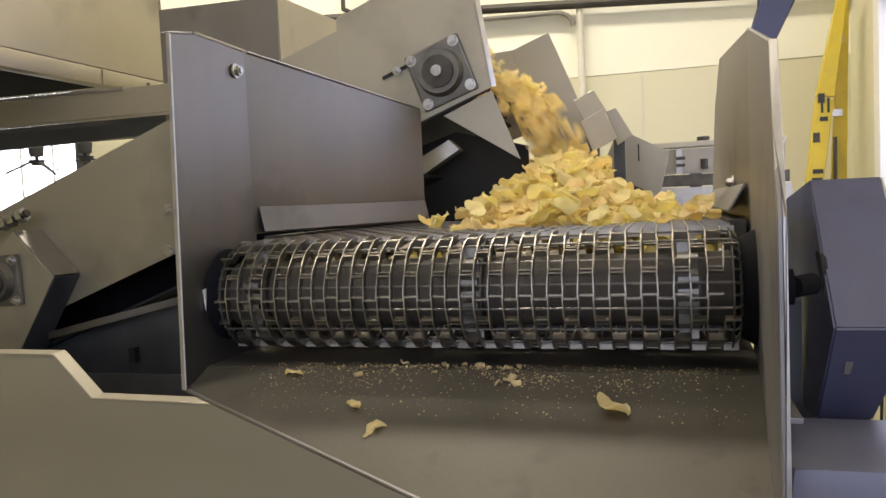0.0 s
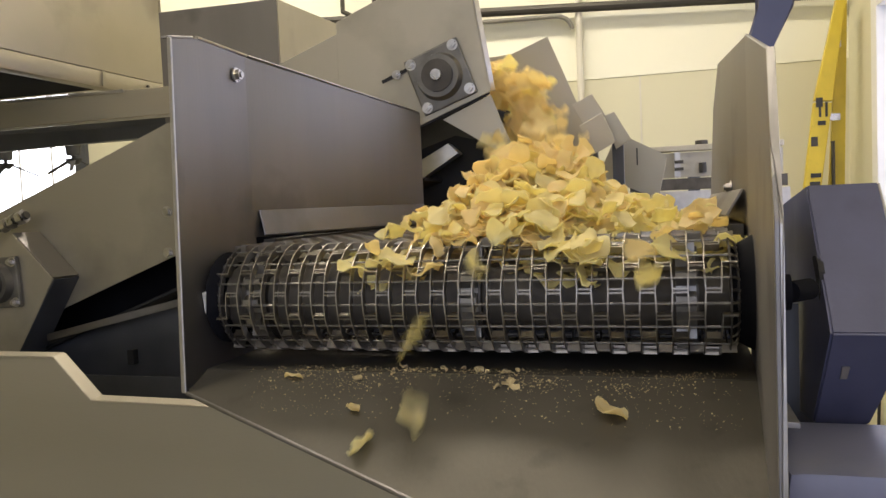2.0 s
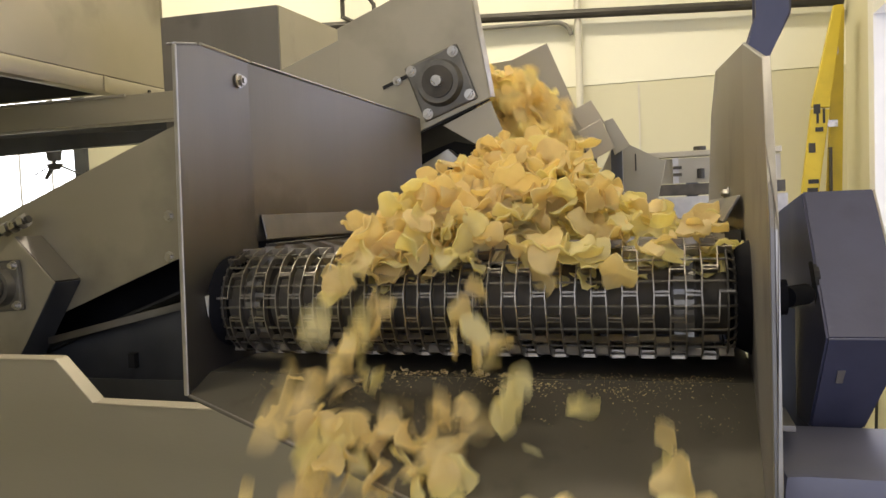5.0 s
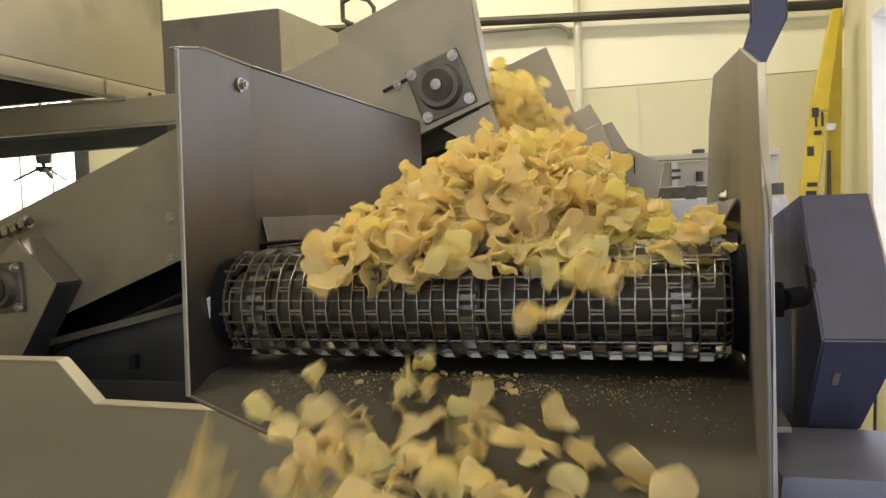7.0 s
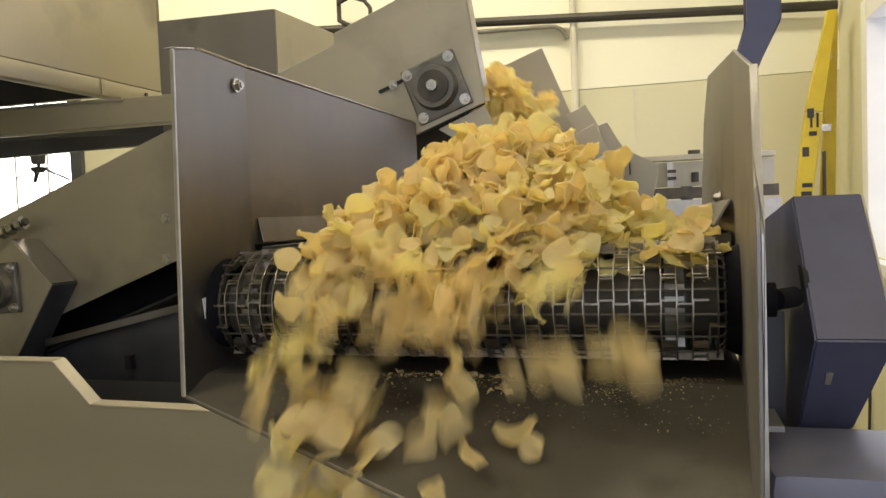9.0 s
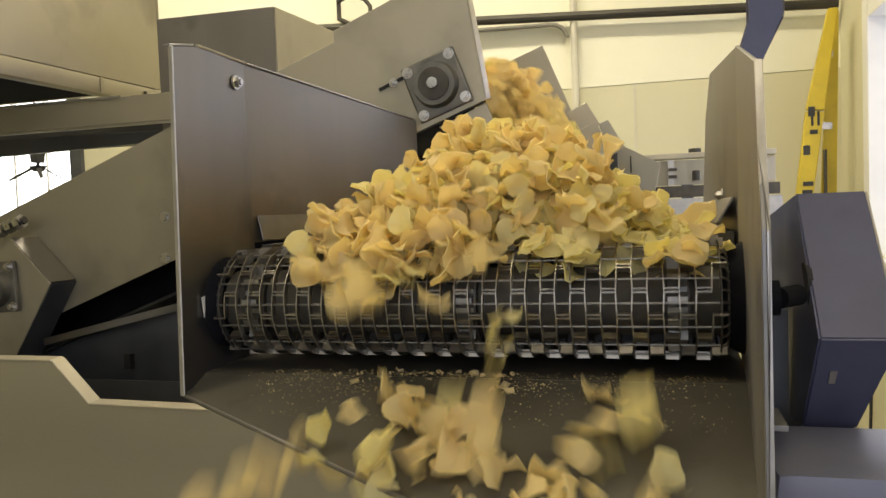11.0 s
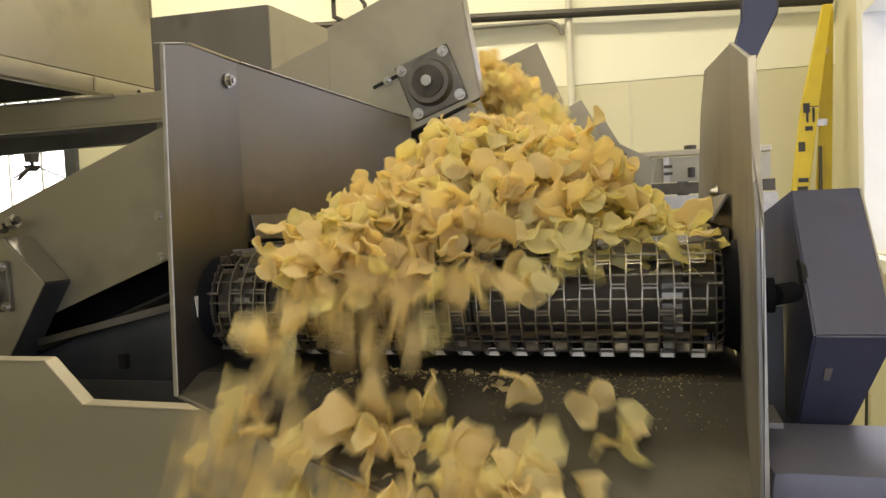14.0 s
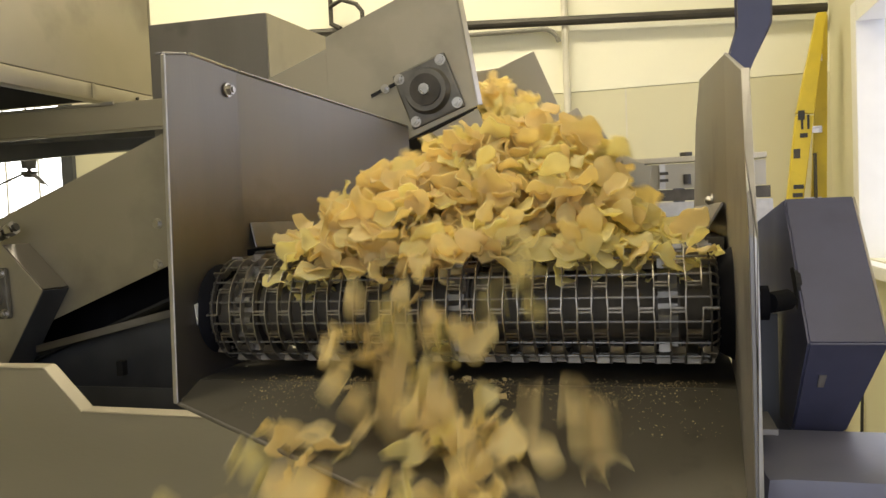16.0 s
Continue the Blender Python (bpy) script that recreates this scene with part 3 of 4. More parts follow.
# ---- inclined feed conveyor ----
def build_feed():
    c = thing("inclined_conveyor", "inclined feed conveyor with matt stainless side plates and dark belt", "conveyor")
    y = 0.49
    P = lambda pts, yy=y: [(x, yy, z) for x, z in pts]
    # near side plate, its lower run and its head
    part("side_plate", plate(P([(-1.75, 0.905), (-1.16, 1.122), (-0.69, 1.297), (-0.345, 1.424), (-0.345, 1.166), (-0.716, 1.026), (-0.95, 0.938), (-1.75, 0.64)]), 0.004), STEEL_SIDE, c)
    part("head_plate", plate(P([(-0.349, 1.441), (-0.105, 1.535), (-0.085, 1.40), (-0.068, 1.295), (-0.115, 1.277), (-0.217, 1.236), (-0.349, 1.185)], y - 0.006), 0.004), STEEL_SIDE, c)
    part("spout_plate", plate(P([(-0.156, 1.252), (-0.068, 1.289), (-0.022, 1.168)], y - 0.003), 0.004), STEEL_SIDE, c)
    part("head_edge", plate([(-0.105, 0.484, 1.535), (-0.068, 0.484, 1.295), (-0.063, 0.50, 1.297), (-0.10, 0.50, 1.537)], 0.003), EDGE, c)
    part("far_plate", plate(P([(-0.12, 1.45), (-0.035, 1.482), (0.07, 1.22), (0.02, 1.16), (-0.1, 1.25)], 0.98), 0.004), STEEL_SIDE, c)
    part("far_plate", plate(P([(-1.75, 0.905), (-0.30, 1.44), (-0.12, 1.45), (-0.1, 1.25), (-0.345, 1.166), (-1.75, 0.64)], 0.98), 0.004), STEEL_SIDE, c)
    # belt and head roller
    part("belt", plate([(-1.7, 0.5, 0.70), (-0.13, 0.5, 1.275), (-0.13, 0.975, 1.275), (-1.7, 0.975, 0.70)], 0.006), BLACK, c)
    part("return_belt", plate([(-1.7, 0.5, 0.60), (-0.2, 0.5, 1.15), (-0.2, 0.975, 1.15), (-1.7, 0.975, 0.60)], 0.006), BLACK, c)
    part("head_roller", rod((-0.154, 0.5, 1.315), (-0.154, 0.975, 1.315), 0.026, 24), BLACK, c, smooth=True)
    part("under_beam", plate([(-0.26, 0.56, 1.165), (-0.165, 0.56, 1.215), (-0.145, 0.56, 1.196), (-0.235, 0.56, 1.142)], 0.03), EDGE, c)
    # black sheet that paints the shade below the conveyor's head
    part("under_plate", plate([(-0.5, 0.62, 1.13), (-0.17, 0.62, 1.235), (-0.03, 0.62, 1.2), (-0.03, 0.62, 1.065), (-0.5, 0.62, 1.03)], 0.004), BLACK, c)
    part("lower_flange", plate([(-1.035, 0.478, 0.867), (-0.724, 0.478, 0.936), (-0.5, 0.478, 0.985), (-0.5, 0.478, 0.97), (-0.724, 0.478, 0.921), (-1.035, 0.478, 0.852)], 0.01), STEEL, c)
    # frame panel in shadow, darkened by its material
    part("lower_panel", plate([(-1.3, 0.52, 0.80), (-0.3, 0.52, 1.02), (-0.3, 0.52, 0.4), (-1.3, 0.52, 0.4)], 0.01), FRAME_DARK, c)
    # black sheet added for the deep shade between side plate and flange
    part("return_guard", plate([(-1.3, 0.60, 0.86), (-0.3, 0.60, 1.21), (-0.3, 0.60, 0.95), (-1.3, 0.60, 0.74)], 0.004), SEAL_SHADE, c)
    part("latch", box(-0.86, -0.845, 0.50, 0.515, 0.80, 0.83), BLACK, c)
    for x, z in ((-0.733, 1.112), (-0.737, 1.03), (-0.40, 1.33)):
        hex_bolt(c, "bolt", Matrix.Translation((x, y - 0.002, z)) @ pose(0, 0, 0, 90), 0.008, 0.006)
    bearing(c, -0.154, y - 0.0085, 1.325, 20)
    # take-up slot strip beside the head bearing
    ca, sa = math.cos(radians(21)), math.sin(radians(21))
    part("slot", box(-0.045, 0.05, -0.0012, 0.0012, -0.003, 0.003), BLACK, c, m=Matrix.Translation((-0.222, y - 0.0095, 1.342)) @ pose(0, 0, 0, 0, -21))
    part("slot", box(-0.12, 0.075, -0.0012, 0.0012, -0.0014, 0.0014), BLACK, c, m=Matrix.Translation((-0.138, y - 0.0095, 1.264)) @ pose(0, 0, 0, 0, -21))
    part("adjusting_strip", box(-0.10, 0.075, -0.003, 0.0, -0.005, 0.005), STEEL_SIDE, c, m=Matrix.Translation((-0.138, y - 0.0085, 1.272)) @ pose(0, 0, 0, 0, -21))
    hex_bolt(c, "bolt", Matrix.Translation((-0.236, y - 0.0105, 1.3365)) @ pose(0, 0, 0, 90), 0.006, 0.006, True, 0.003)
    # tail take-up at the low end
    part("tail_plate", plate([(-1.30, 0.43, 0.86), (-1.30, 0.43, 0.99), (-1.10, 0.43, 1.043), (-1.059, 0.43, 1.08), (-0.966, 0.43, 0.987), (-1.047, 0.43, 0.863), (-1.12, 0.43, 0.76)], 0.004), STEEL_SIDE, c)
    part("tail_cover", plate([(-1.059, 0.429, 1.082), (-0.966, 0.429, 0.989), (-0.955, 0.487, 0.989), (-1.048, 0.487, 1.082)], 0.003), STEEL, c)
    # lower face of the same cover, its shade painted in
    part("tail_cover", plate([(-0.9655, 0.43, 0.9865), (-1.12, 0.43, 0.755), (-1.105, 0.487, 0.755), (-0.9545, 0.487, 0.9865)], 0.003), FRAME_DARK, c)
    bearing(c, -1.095, 0.4275, 0.981, 3)
    part("take_up_screw", rod((-1.25, 0.445, 1.045), (-1.035, 0.445, 1.118), 0.008, 12), DARKPIPE, c)
    for k in range(3):
        part("nut", rod((-1.10 + 0.022 * k, 0.445, 1.096 + 0.0075 * k), (-1.086 + 0.022 * k, 0.445, 1.101 + 0.0075 * k), 0.015, 6), BOLT, c)
    # legs
    for x in (-1.6, -0.6):
        part("leg", box(x - 0.025, x + 0.025, 0.93, 0.97, 0, 0.75 + 0.36 * (x + 1.6)), FRAME_DARK, c)
    return c


def bearing(parent, x, y, z, turn):
    b = new("bearing")
    b.parent = parent
    b.matrix_basis = Matrix.Translation((x, y, z)) @ pose(0, 0, 0, 0, -turn)
    tagged(b, "four-bolt flange bearing, grey and greasy")
    part("flange", box(-0.052, 0.052, -0.010, 0.0, -0.052, 0.052, 0.004), CAST, b)
    part("housing", rod((0, -0.002, 0), (0, -0.026, 0), 0.044, 32, r2=0.037), CAST, b, smooth=True)
    part("ring", rod((0, -0.02, 0), (0, -0.030, 0), 0.028, 28), WIRE_DARK, b, smooth=True)
    part("shaft_end", rod((0, -0.02, 0), (0, -0.038, 0), 0.0095, 20, rod((0, -0.036, 0), (0, -0.0395, 0), 0.006, 12)), BOLT, b, smooth=True)
    for sx in (-1, 1):
        for sz in (-1, 1):
            hex_bolt(b, "bolt", Matrix.Translation((sx * 0.041, -0.009, sz * 0.041)) @ pose(0, 0, 0, 90), 0.0072, 0.008, True, 0.003)
    return b


def build_back_machines():
    # hopper with its rolled rail
    h = thing("storage_hopper", "large matt stainless steel hopper with a rolled bottom rail", "hopper")
    part("panel", box(-1.215, -1.205, -0.3, 1.16, 1.497, 2.6, 0.001), STEEL_SIDE, h)
    part("end_panel", box(-1.9, -1.205, 1.162, 1.17, 1.497, 2.6), STEEL_SIDE, h)
    part("rail", box(-1.24, -1.194, -0.3, 1.165, 1.447, 1.494, 0.012), STEEL_SIDE, h, smooth=True)
    # underside of the steel hopper, its shade painted black
    part("rail_underside", box(-2.3, -1.243, -0.3, 0.922, 1.452, 1.47), SEAL_SHADE, h)
    part("rail_clip", box(-1.1935, -1.191, 0.885, 0.897, 1.452, 1.492), STEEL_SIDE, h)
    part("rivet", rod((-1.195, 1.07, 1.475), (-1.189, 1.07, 1.475), 0.005, 10), DARKPIPE, h)
    part("leg", box(-2.25, -2.2, 1.1, 1.15, 0, 1.452), FRAME_DARK, h)
    part("leg", box(-2.25, -2.2, -0.25, -0.2, 0, 1.452), FRAME_DARK, h)
    f = thing("support_frame", "stainless support frame with two horizontal beams below the hopper", "frame")
    part("beam", box(-2.6, -0.75, 0.71, 0.75, 1.337, 1.402, 0.003), STEEL_SIDE, f)
    # bright strips that paint the highlights along the beam's edges
    part("bright_lip", box(-2.6, -0.75, 0.705, 0.7095, 1.331, 1.336), EDGE, f)
    part("bright_lip", box(-2.6, -0.99, 0.704, 0.7095, 1.397, 1.4035), EDGE, f)
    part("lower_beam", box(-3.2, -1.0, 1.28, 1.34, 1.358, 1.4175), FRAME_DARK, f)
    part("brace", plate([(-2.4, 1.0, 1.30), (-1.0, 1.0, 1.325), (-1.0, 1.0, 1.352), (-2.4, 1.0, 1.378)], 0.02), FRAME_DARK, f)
    part("post", box(-2.58, -2.53, 0.71, 0.75, 0, 1.33), FRAME_DARK, f)
    b = thing("transfer_box", "stainless transfer box behind the inclined conveyor", "machine housing")
    part("front_panel", plate([(-1.07, 0.972, 1.648), (-0.722, 0.972, 1.645), (-0.722, 0.972, 1.30), (-1.07, 0.972, 1.30)], 0.004), STEEL, b)
    part("side_panel", plate([(-0.722, 0.975, 1.645), (-0.722, 1.52, 1.67), (-0.722, 1.52, 1.25), (-0.722, 0.975, 1.25)], 0.004), STEEL_SIDE, b)
    part("lid_clip", box(-0.80, -0.765, 1.05, 1.08, 1.648, 1.668), DARKPIPE, b)
    part("leg", box(-1.0, -0.95, 1.4, 1.45, 0, 1.3), FRAME_DARK, b)
    # chute plates beyond the spout
    def flap(name, corners, yy, ret, label, mat=STEEL_SIDE):
        t = thing(name, label, "machine panel")
        part("panel", plate([(x, yy, z) for x, z in corners], 0.004), mat, t)
        if ret:
            part("return_face", plate([(x, yy + dy, z) for x, z, dy in ret], 0.003), STEEL_SIDE, t)
        x = sum(c[0] for c in corners) / len(corners)
        part("stand", box(x - 0.012, x + 0.012, yy + 0.03, yy + 0.055, 0.0, min(c[1] for c in corners) + 0.05), FRAME_DARK, t)
        return t
    flap("guide_flap", [(0.036, 1.298), (0.078, 1.318), (0.105, 1.27), (0.065, 1.245)], 0.80, [(0.052, 1.252, -0.02), (0.098, 1.276, -0.02), (0.125, 1.215, -0.02), (0.075, 1.19, -0.02)], "small folded stainless guide flap beside the spout")
    flap("guide_flap", [(0.098, 1.278), (0.118, 1.285), (0.152, 1.225), (0.12, 1.205)], 0.86, None, "small tilted stainless flap beside the spout")
    t = flap("side_panel", [(0.108, 1.264), (0.226, 1.20), (0.203, 1.092), (0.06, 1.16)], 1.14, None, "tilted stainless side panel with slots, behind the pile")
    part("slot", plate([(0.153, 1.135, 1.222), (0.156, 1.135, 1.222), (0.156, 1.135, 1.18), (0.153, 1.135, 1.18)], 0.004, 0), BLACK, t)
    r = thing("rear_conveyor_frame", "grey rear conveyor frame with clamps and a light top rail", "frame")
    part("panel", box(0.12, 0.62, 2.1, 2.13, 1.165, 1.255), STEEL_SIDE, r)
    part("top_rail", box(0.12, 0.62, 2.07, 2.13, 1.259, 1.28, 0.003), STEEL_SIDE, r)
    part("bar", box(0.10, 0.62, 2.0, 2.03, 1.12, 1.16), WIRE_DARK, r)
    part("low_panel", box(0.10, 0.62, 1.95, 1.98, 1.02, 1.115), EDGE, r)
    part("post", box(0.255, 0.275, 2.055, 2.098, 1.165, 1.255), EDGE, r)
    part("clamp", box(0.255, 0.285, 2.03, 2.053, 1.19, 1.20), DARKPIPE, r)
    part("clamp", box(0.255, 0.285, 2.03, 2.053, 1.215, 1.225), DARKPIPE, r)
    part("knob", rod((0.352, 2.09, 1.18), (0.352, 2.09, 1.215), 0.013, 12), DARKPIPE, r)
    part("knob", rod((0.35, 2.1, 1.28), (0.35, 2.1, 1.295), 0.022, 12), DARKPIPE, r)
    part("post", box(0.3, 0.34, 2.05, 2.09, 0, 1.165), FRAME_DARK, r)


def build_guard():
    g = thing("drive_guard", "sheet steel drive guard box beside the chute, tinted blue-grey by daylight", "machine guard")
    x0, x1 = 0.371, 0.446
    prof = [(0.0, 0.958), (0.13, 1.106), (0.50, 1.06), (0.50, 0.80), (0.055, 0.852)]
    bm = bmesh.new()
    a = [bm.verts.new((x0, y, z)) for y, z in prof]
    b = [bm.verts.new((x1, y, z)) for y, z in prof]
    for k in (3, 4):        # the lower end narrows
        a[k].co.x, b[k].co.x = 0.362, 0.416
    bm.faces.new(a)
    bm.faces.new(b[::-1])
    for i in range(5):
        j = (i + 1) % 5
        bm.faces.new((a[i], a[j], b[j], b[i]))
    bmesh.ops.bevel(bm, geom=bm.edges[:], offset=0.0022, segments=2, affect="EDGES")
    part("casing", bm, GUARD, g, smooth=True)
    # thin pale rods paint the highlights along the casing's front edges
    part("worn_edge", rod((x1 - 0.001, 0.129, 1.1045), (x1 - 0.001, 0.0005, 0.958), 0.0014, 8), EDGE, g, "bright line painting the highlight on the guard's edge")
    part("worn_edge", rod((x0 + 0.002, 0.0002, 0.9575), (x1 - 0.002, 0.0002, 0.9575), 0.0011, 8), BEAM, g)
    part("shaft_opening", rod((x0 - 0.0015, 0.075, 1.0), (x0 + 0.004, 0.075, 1.0), 0.03, 24), BLACK, g)
    part("worn_patch", plate([(0.384, 0.0170, 0.922), (0.391, 0.0170, 0.922), (0.389, 0.0242, 0.908), (0.383, 0.0242, 0.908)], 0.0016, 0), EDGE, g)
    part("back_bracket", box(0.312, 0.360, 0.12, 0.15, 0.62, 0.972), FRAME_DARK, g)
    part("pedestal", box(0.37, 0.41, 0.20, 0.42, 0.0, 0.83), FRAME_DARK, g)
    k = thing("shaft_coupling", "dark shaft coupling between chute wall and guard", "coupling")
    part("collar", rod((0.309, 0.0, 1.0), (0.334, 0.0, 1.0), 0.018, 20), SEAL_SHADE, k, smooth=True)
    part("stub_shaft", rod((0.334, 0.0, 1.0), (0.356, 0.026, 1.0), 0.011, 16), SEAL_SHADE, k, smooth=True)
    br = thing("bracket_plate", "small stainless bracket plate on the chute side", "bracket")
    part("ledge", box(0.300, 0.334, -0.05, 0.02, 0.876, 0.882, 0.001), STEEL, br)
    part("stay", box(0.309, 0.315, -0.06, 0.01, 0.80, 0.876), STEEL, br)
    bm_ = thing("frame_beam", "blue-grey rounded machine frame beam", "beam")
    part("beam", box(0.31, 0.50, -0.12, 0.05, 0.62, 0.860, 0.02), BEAM, bm_, smooth=True)
    part("foot", box(0.36, 0.44, -0.08, 0.0, 0, 0.62), FRAME_DARK, bm_)


def build_post():
    p = thing("hanging_post", "blue-grey painted post hanging from the ceiling above the guard", "post", pose(0, 0.3, 0))
    part("shaft", plate([(0.310, 0, 1.20), (0.312, 0, 1.25), (0.345, 0, 1.345), (0.345, 0, 3.5), (0.40, 0, 3.5), (0.386, 0, 1.345), (0.334, 0, 1.24), (0.332, 0, 1.20)], 0.04, 0.003), GUARD, p)


def build_tray():
    t = thing("catch_tray", "matt stainless catch tray with a folded, stepped rim", "tray")
    x, z = zip((-1.6, 0.900), (-0.665, 0.900), (-0.602, 0.836), (0.25, 0.826))
    y = 0.10
    part("front_panel", plate([(-1.6, y, 0.898), (-0.665, y, 0.898), (-0.602, y, 0.834), (0.25, y, 0.824), (0.25, y, 0.3), (-1.6, y, 0.3)], 0.004), STEEL_SIDE, t)
    for i in range(3):
        part("rim", plate([(x[i], y - 0.004, z[i]), (x[i + 1], y - 0.004, z[i + 1]), (x[i + 1], y + 0.022, z[i + 1] + 0.001), (x[i], y + 0.022, z[i] + 0.001)], 0.004, 0.001), STEEL_SIDE, t)
    part("bottom", box(-1.6, 0.25, y + 0.003, 0.4, 0.3, 0.304), STEEL_SIDE, t)
    part("back_panel", box(-1.6, 0.25, 0.4, 0.404, 0.3, 0.80), FRAME_DARK, t)
    for lx in (-1.5, 0.15):
        part("leg", box(lx, lx + 0.04, 0.15, 0.19, 0, 0.3), FRAME_DARK, t)


# ---- potato chips ----
def chip_bm(rng, r=0.021, bm=None, m=None, seg=20, rings=(0.45, 0.8, 1.0)):
    """One curled, irregular crisp slice with thickness."""
    bm = bm or bmesh.new()
    m = m or Matrix.Identity(4)
    ax, ay = rng.uniform(0.9, 1.2), rng.uniform(0.75, 1.0)
    c1, c2, c3 = rng.uniform(-0.4, 0.95), rng.uniform(-0.55, 0.55), rng.uniform(-0.4, 0.4)
    p1, p2, p3 = (rng.uniform(0, 6.28) for _ in range(3))
    a2, a3, a5 = rng.uniform(0, 0.10), rng.uniform(0, 0.08), rng.uniform(0.01, 0.04)
    broken = rng.random() < 0.4
    cut = rng.uniform(0.25, 0.7)

    def height(u, v):
        return r * (0.5 * c1 * u * u + 0.5 * c2 * v * v + c3 * u * v + 0.07 * math.sin(3.4 * u + p2) + 0.07 * math.sin(4.1 * v + p3))
    made = []
    for f in rings:
        lo, hi = [], []
        for i in range(seg):
            a = 2 * math.pi * i / seg
            rad = f * (1 + a2 * math.sin(2 * a + p1) + a3 * math.sin(3 * a + p2) + a5 * math.sin(5 * a + p3))
            u, v = rad * ax * math.cos(a), rad * ay * math.sin(a)
            if broken and u > cut:
                u = cut + 0.05 * math.sin(7 * v + p1)
            z = height(u, v) + (r * 0.15 * math.sin(4 * a + p1) if f == 1.0 else 0)
            lo.append(bm.verts.new(m @ Vector((u * r, v * r, z - 0.0008))))
            hi.append(bm.verts.new(m @ Vector((u * r, v * r, z + 0.0008))))
        made.append((lo, hi))
    cl, ch = bm.verts.new(m @ Vector((0, 0, height(0, 0) - 0.0008))), bm.verts.new(m @ Vector((0, 0, height(0, 0) + 0.0008)))
    for i in range(seg):
        j = (i + 1) % seg
        bm.faces.new((ch, made[0][1][i], made[0][1][j]))
        bm.faces.new((cl, made[0][0][j], made[0][0][i]))
        for (la, ha), (lb, hb) in zip(made, made[1:]):
            bm.faces.new((ha[i], hb[i], hb[j], ha[j]))
            bm.faces.new((la[j], lb[j], lb[i], la[i]))
        lo, hi = made[-1]
        bm.faces.new((lo[i], lo[j], hi[j], hi[i]))
    return bm


rng = random.Random(7)
CHIP_MESHES = [mesh_of(chip_bm(rng, 0.014 + 0.009 * rng.random()), "potato_chip", CHIP_PALE if k % 3 else CHIP, True) for k in range(24)]


def bundle_bm(r2, count, spread, flat, tilt, lo, hi, mat):
    bm = bmesh.new()
    for i in range(count):
        a, q = r2.uniform(0, 6.28), spread * math.sqrt(r2.random())
        p = Vector((q * math.cos(a), q * math.sin(a), r2.uniform(-flat, flat)))
        chip_bm(r2, r2.uniform(lo, hi), bm, Matrix.Translation(p) @ pose(0, 0, 0, r2.uniform(-tilt, tilt), r2.uniform(-tilt, tilt), r2.uniform(0, 360)), 16, (0.6, 1.0))
    return mesh_of(bm, "chip_bundle", mat, True)


FLOW_MESHES = [bundle_bm(rng, 2 + k % 3, 0.046, 0.010, 50, 0.014, 0.022, CHIP if k % 4 else CHIP_PALE) for k in range(24)]
POUR_MESHES = [bundle_bm(rng, 9 + k % 4, 0.042, 0.018, 60, 0.011, 0.018, CHIP if k % 3 else CHIP_PALE) for k in range(12)]
V = 0.088            # belt speed
BELT_Z = 1.0 + R_BELT
END = 16.0
# height of the heap's ridge over the belt, across it, early, midway and late
X_AT = [-0.28, -0.23, -0.19, -0.13, -0.07, 0.0, 0.05, 0.10, 0.155, 0.20, 0.24, 0.28]
TOPS = {0: [0, 0, 0.0, 0.0, 0.03, 0.085, 0.108, 0.085, 0.05, 0.03, 0.018, 0.012],
        3.5: [0, 0.0, 0.0, 0.0, 0.022, 0.08, 0.1, 0.08, 0.045, 0.026, 0.018, 0.012],
        7: [0.0, 0.0, 0.0, 0.014, 0.07, 0.108, 0.105, 0.098, 0.075, 0.035, 0.02, 0.012],
        12.5: [0.0, 0.0, 0.006, 0.036, 0.09, 0.124, 0.124, 0.12, 0.1, 0.06, 0.03, 0.014],
        16: [0.0, 0.006, 0.018, 0.052, 0.1, 0.128, 0.132, 0.128, 0.1, 0.06, 0.03, 0.014]}


def toe(t):
    """Where the foot of the heap stands on the belt."""
    return max(-0.046, 0.115 - V * t)


def ridge(x, t):
    ks = sorted(TOPS)
    a = max(k for k in ks if k <= t)
    b = min([k for k in ks if k >= t] or [16])
    ha, hb = np.interp(x, X_AT, TOPS[a]), np.interp(x, X_AT, TOPS[b])
    return float(ha if a == b else ha + (hb - ha) * (t - a) / (b - a))


DEPTH = {0: 0.40, 3.5: 0.26, 7: 0.19, 16: 0.18}


def surface(x, d, t):
    """Height of the heap d metres behind its foot."""
    full = np.interp(t, list(DEPTH), list(DEPTH.values()))
    top = 0.94 * ridge(x, t)
    s = min(1, max(0, d / full))
    back = min(1, max(0, (d - full - 0.30) / 0.3))
    y = toe(t) + d
    base = BELT_Z if y >= 0 else 1.0 + math.sqrt(max(0.0, R_BELT ** 2 - y * y))
    return base + top * (s ** 0.75) * (1 - 0.6 * back)


def lean(x, d, t):
    """Turn that lays a crisp along the heap's slope."""
    e = 0.03
    gx = (surface(x + e, d, t) - surface(x - e, d, t)) / (2 * e)
    gy = (surface(x, d + e, t) - surface(x, max(0.0, d - e), t)) / (d + e - max(0.0, d - e))
    n = Vector((-max(-1.0, min(1.0, gx)), -max(-0.2, min(1.1, gy)), 1.0))
    return n.to_track_quat("Z", "Y").to_matrix().to_4x4()


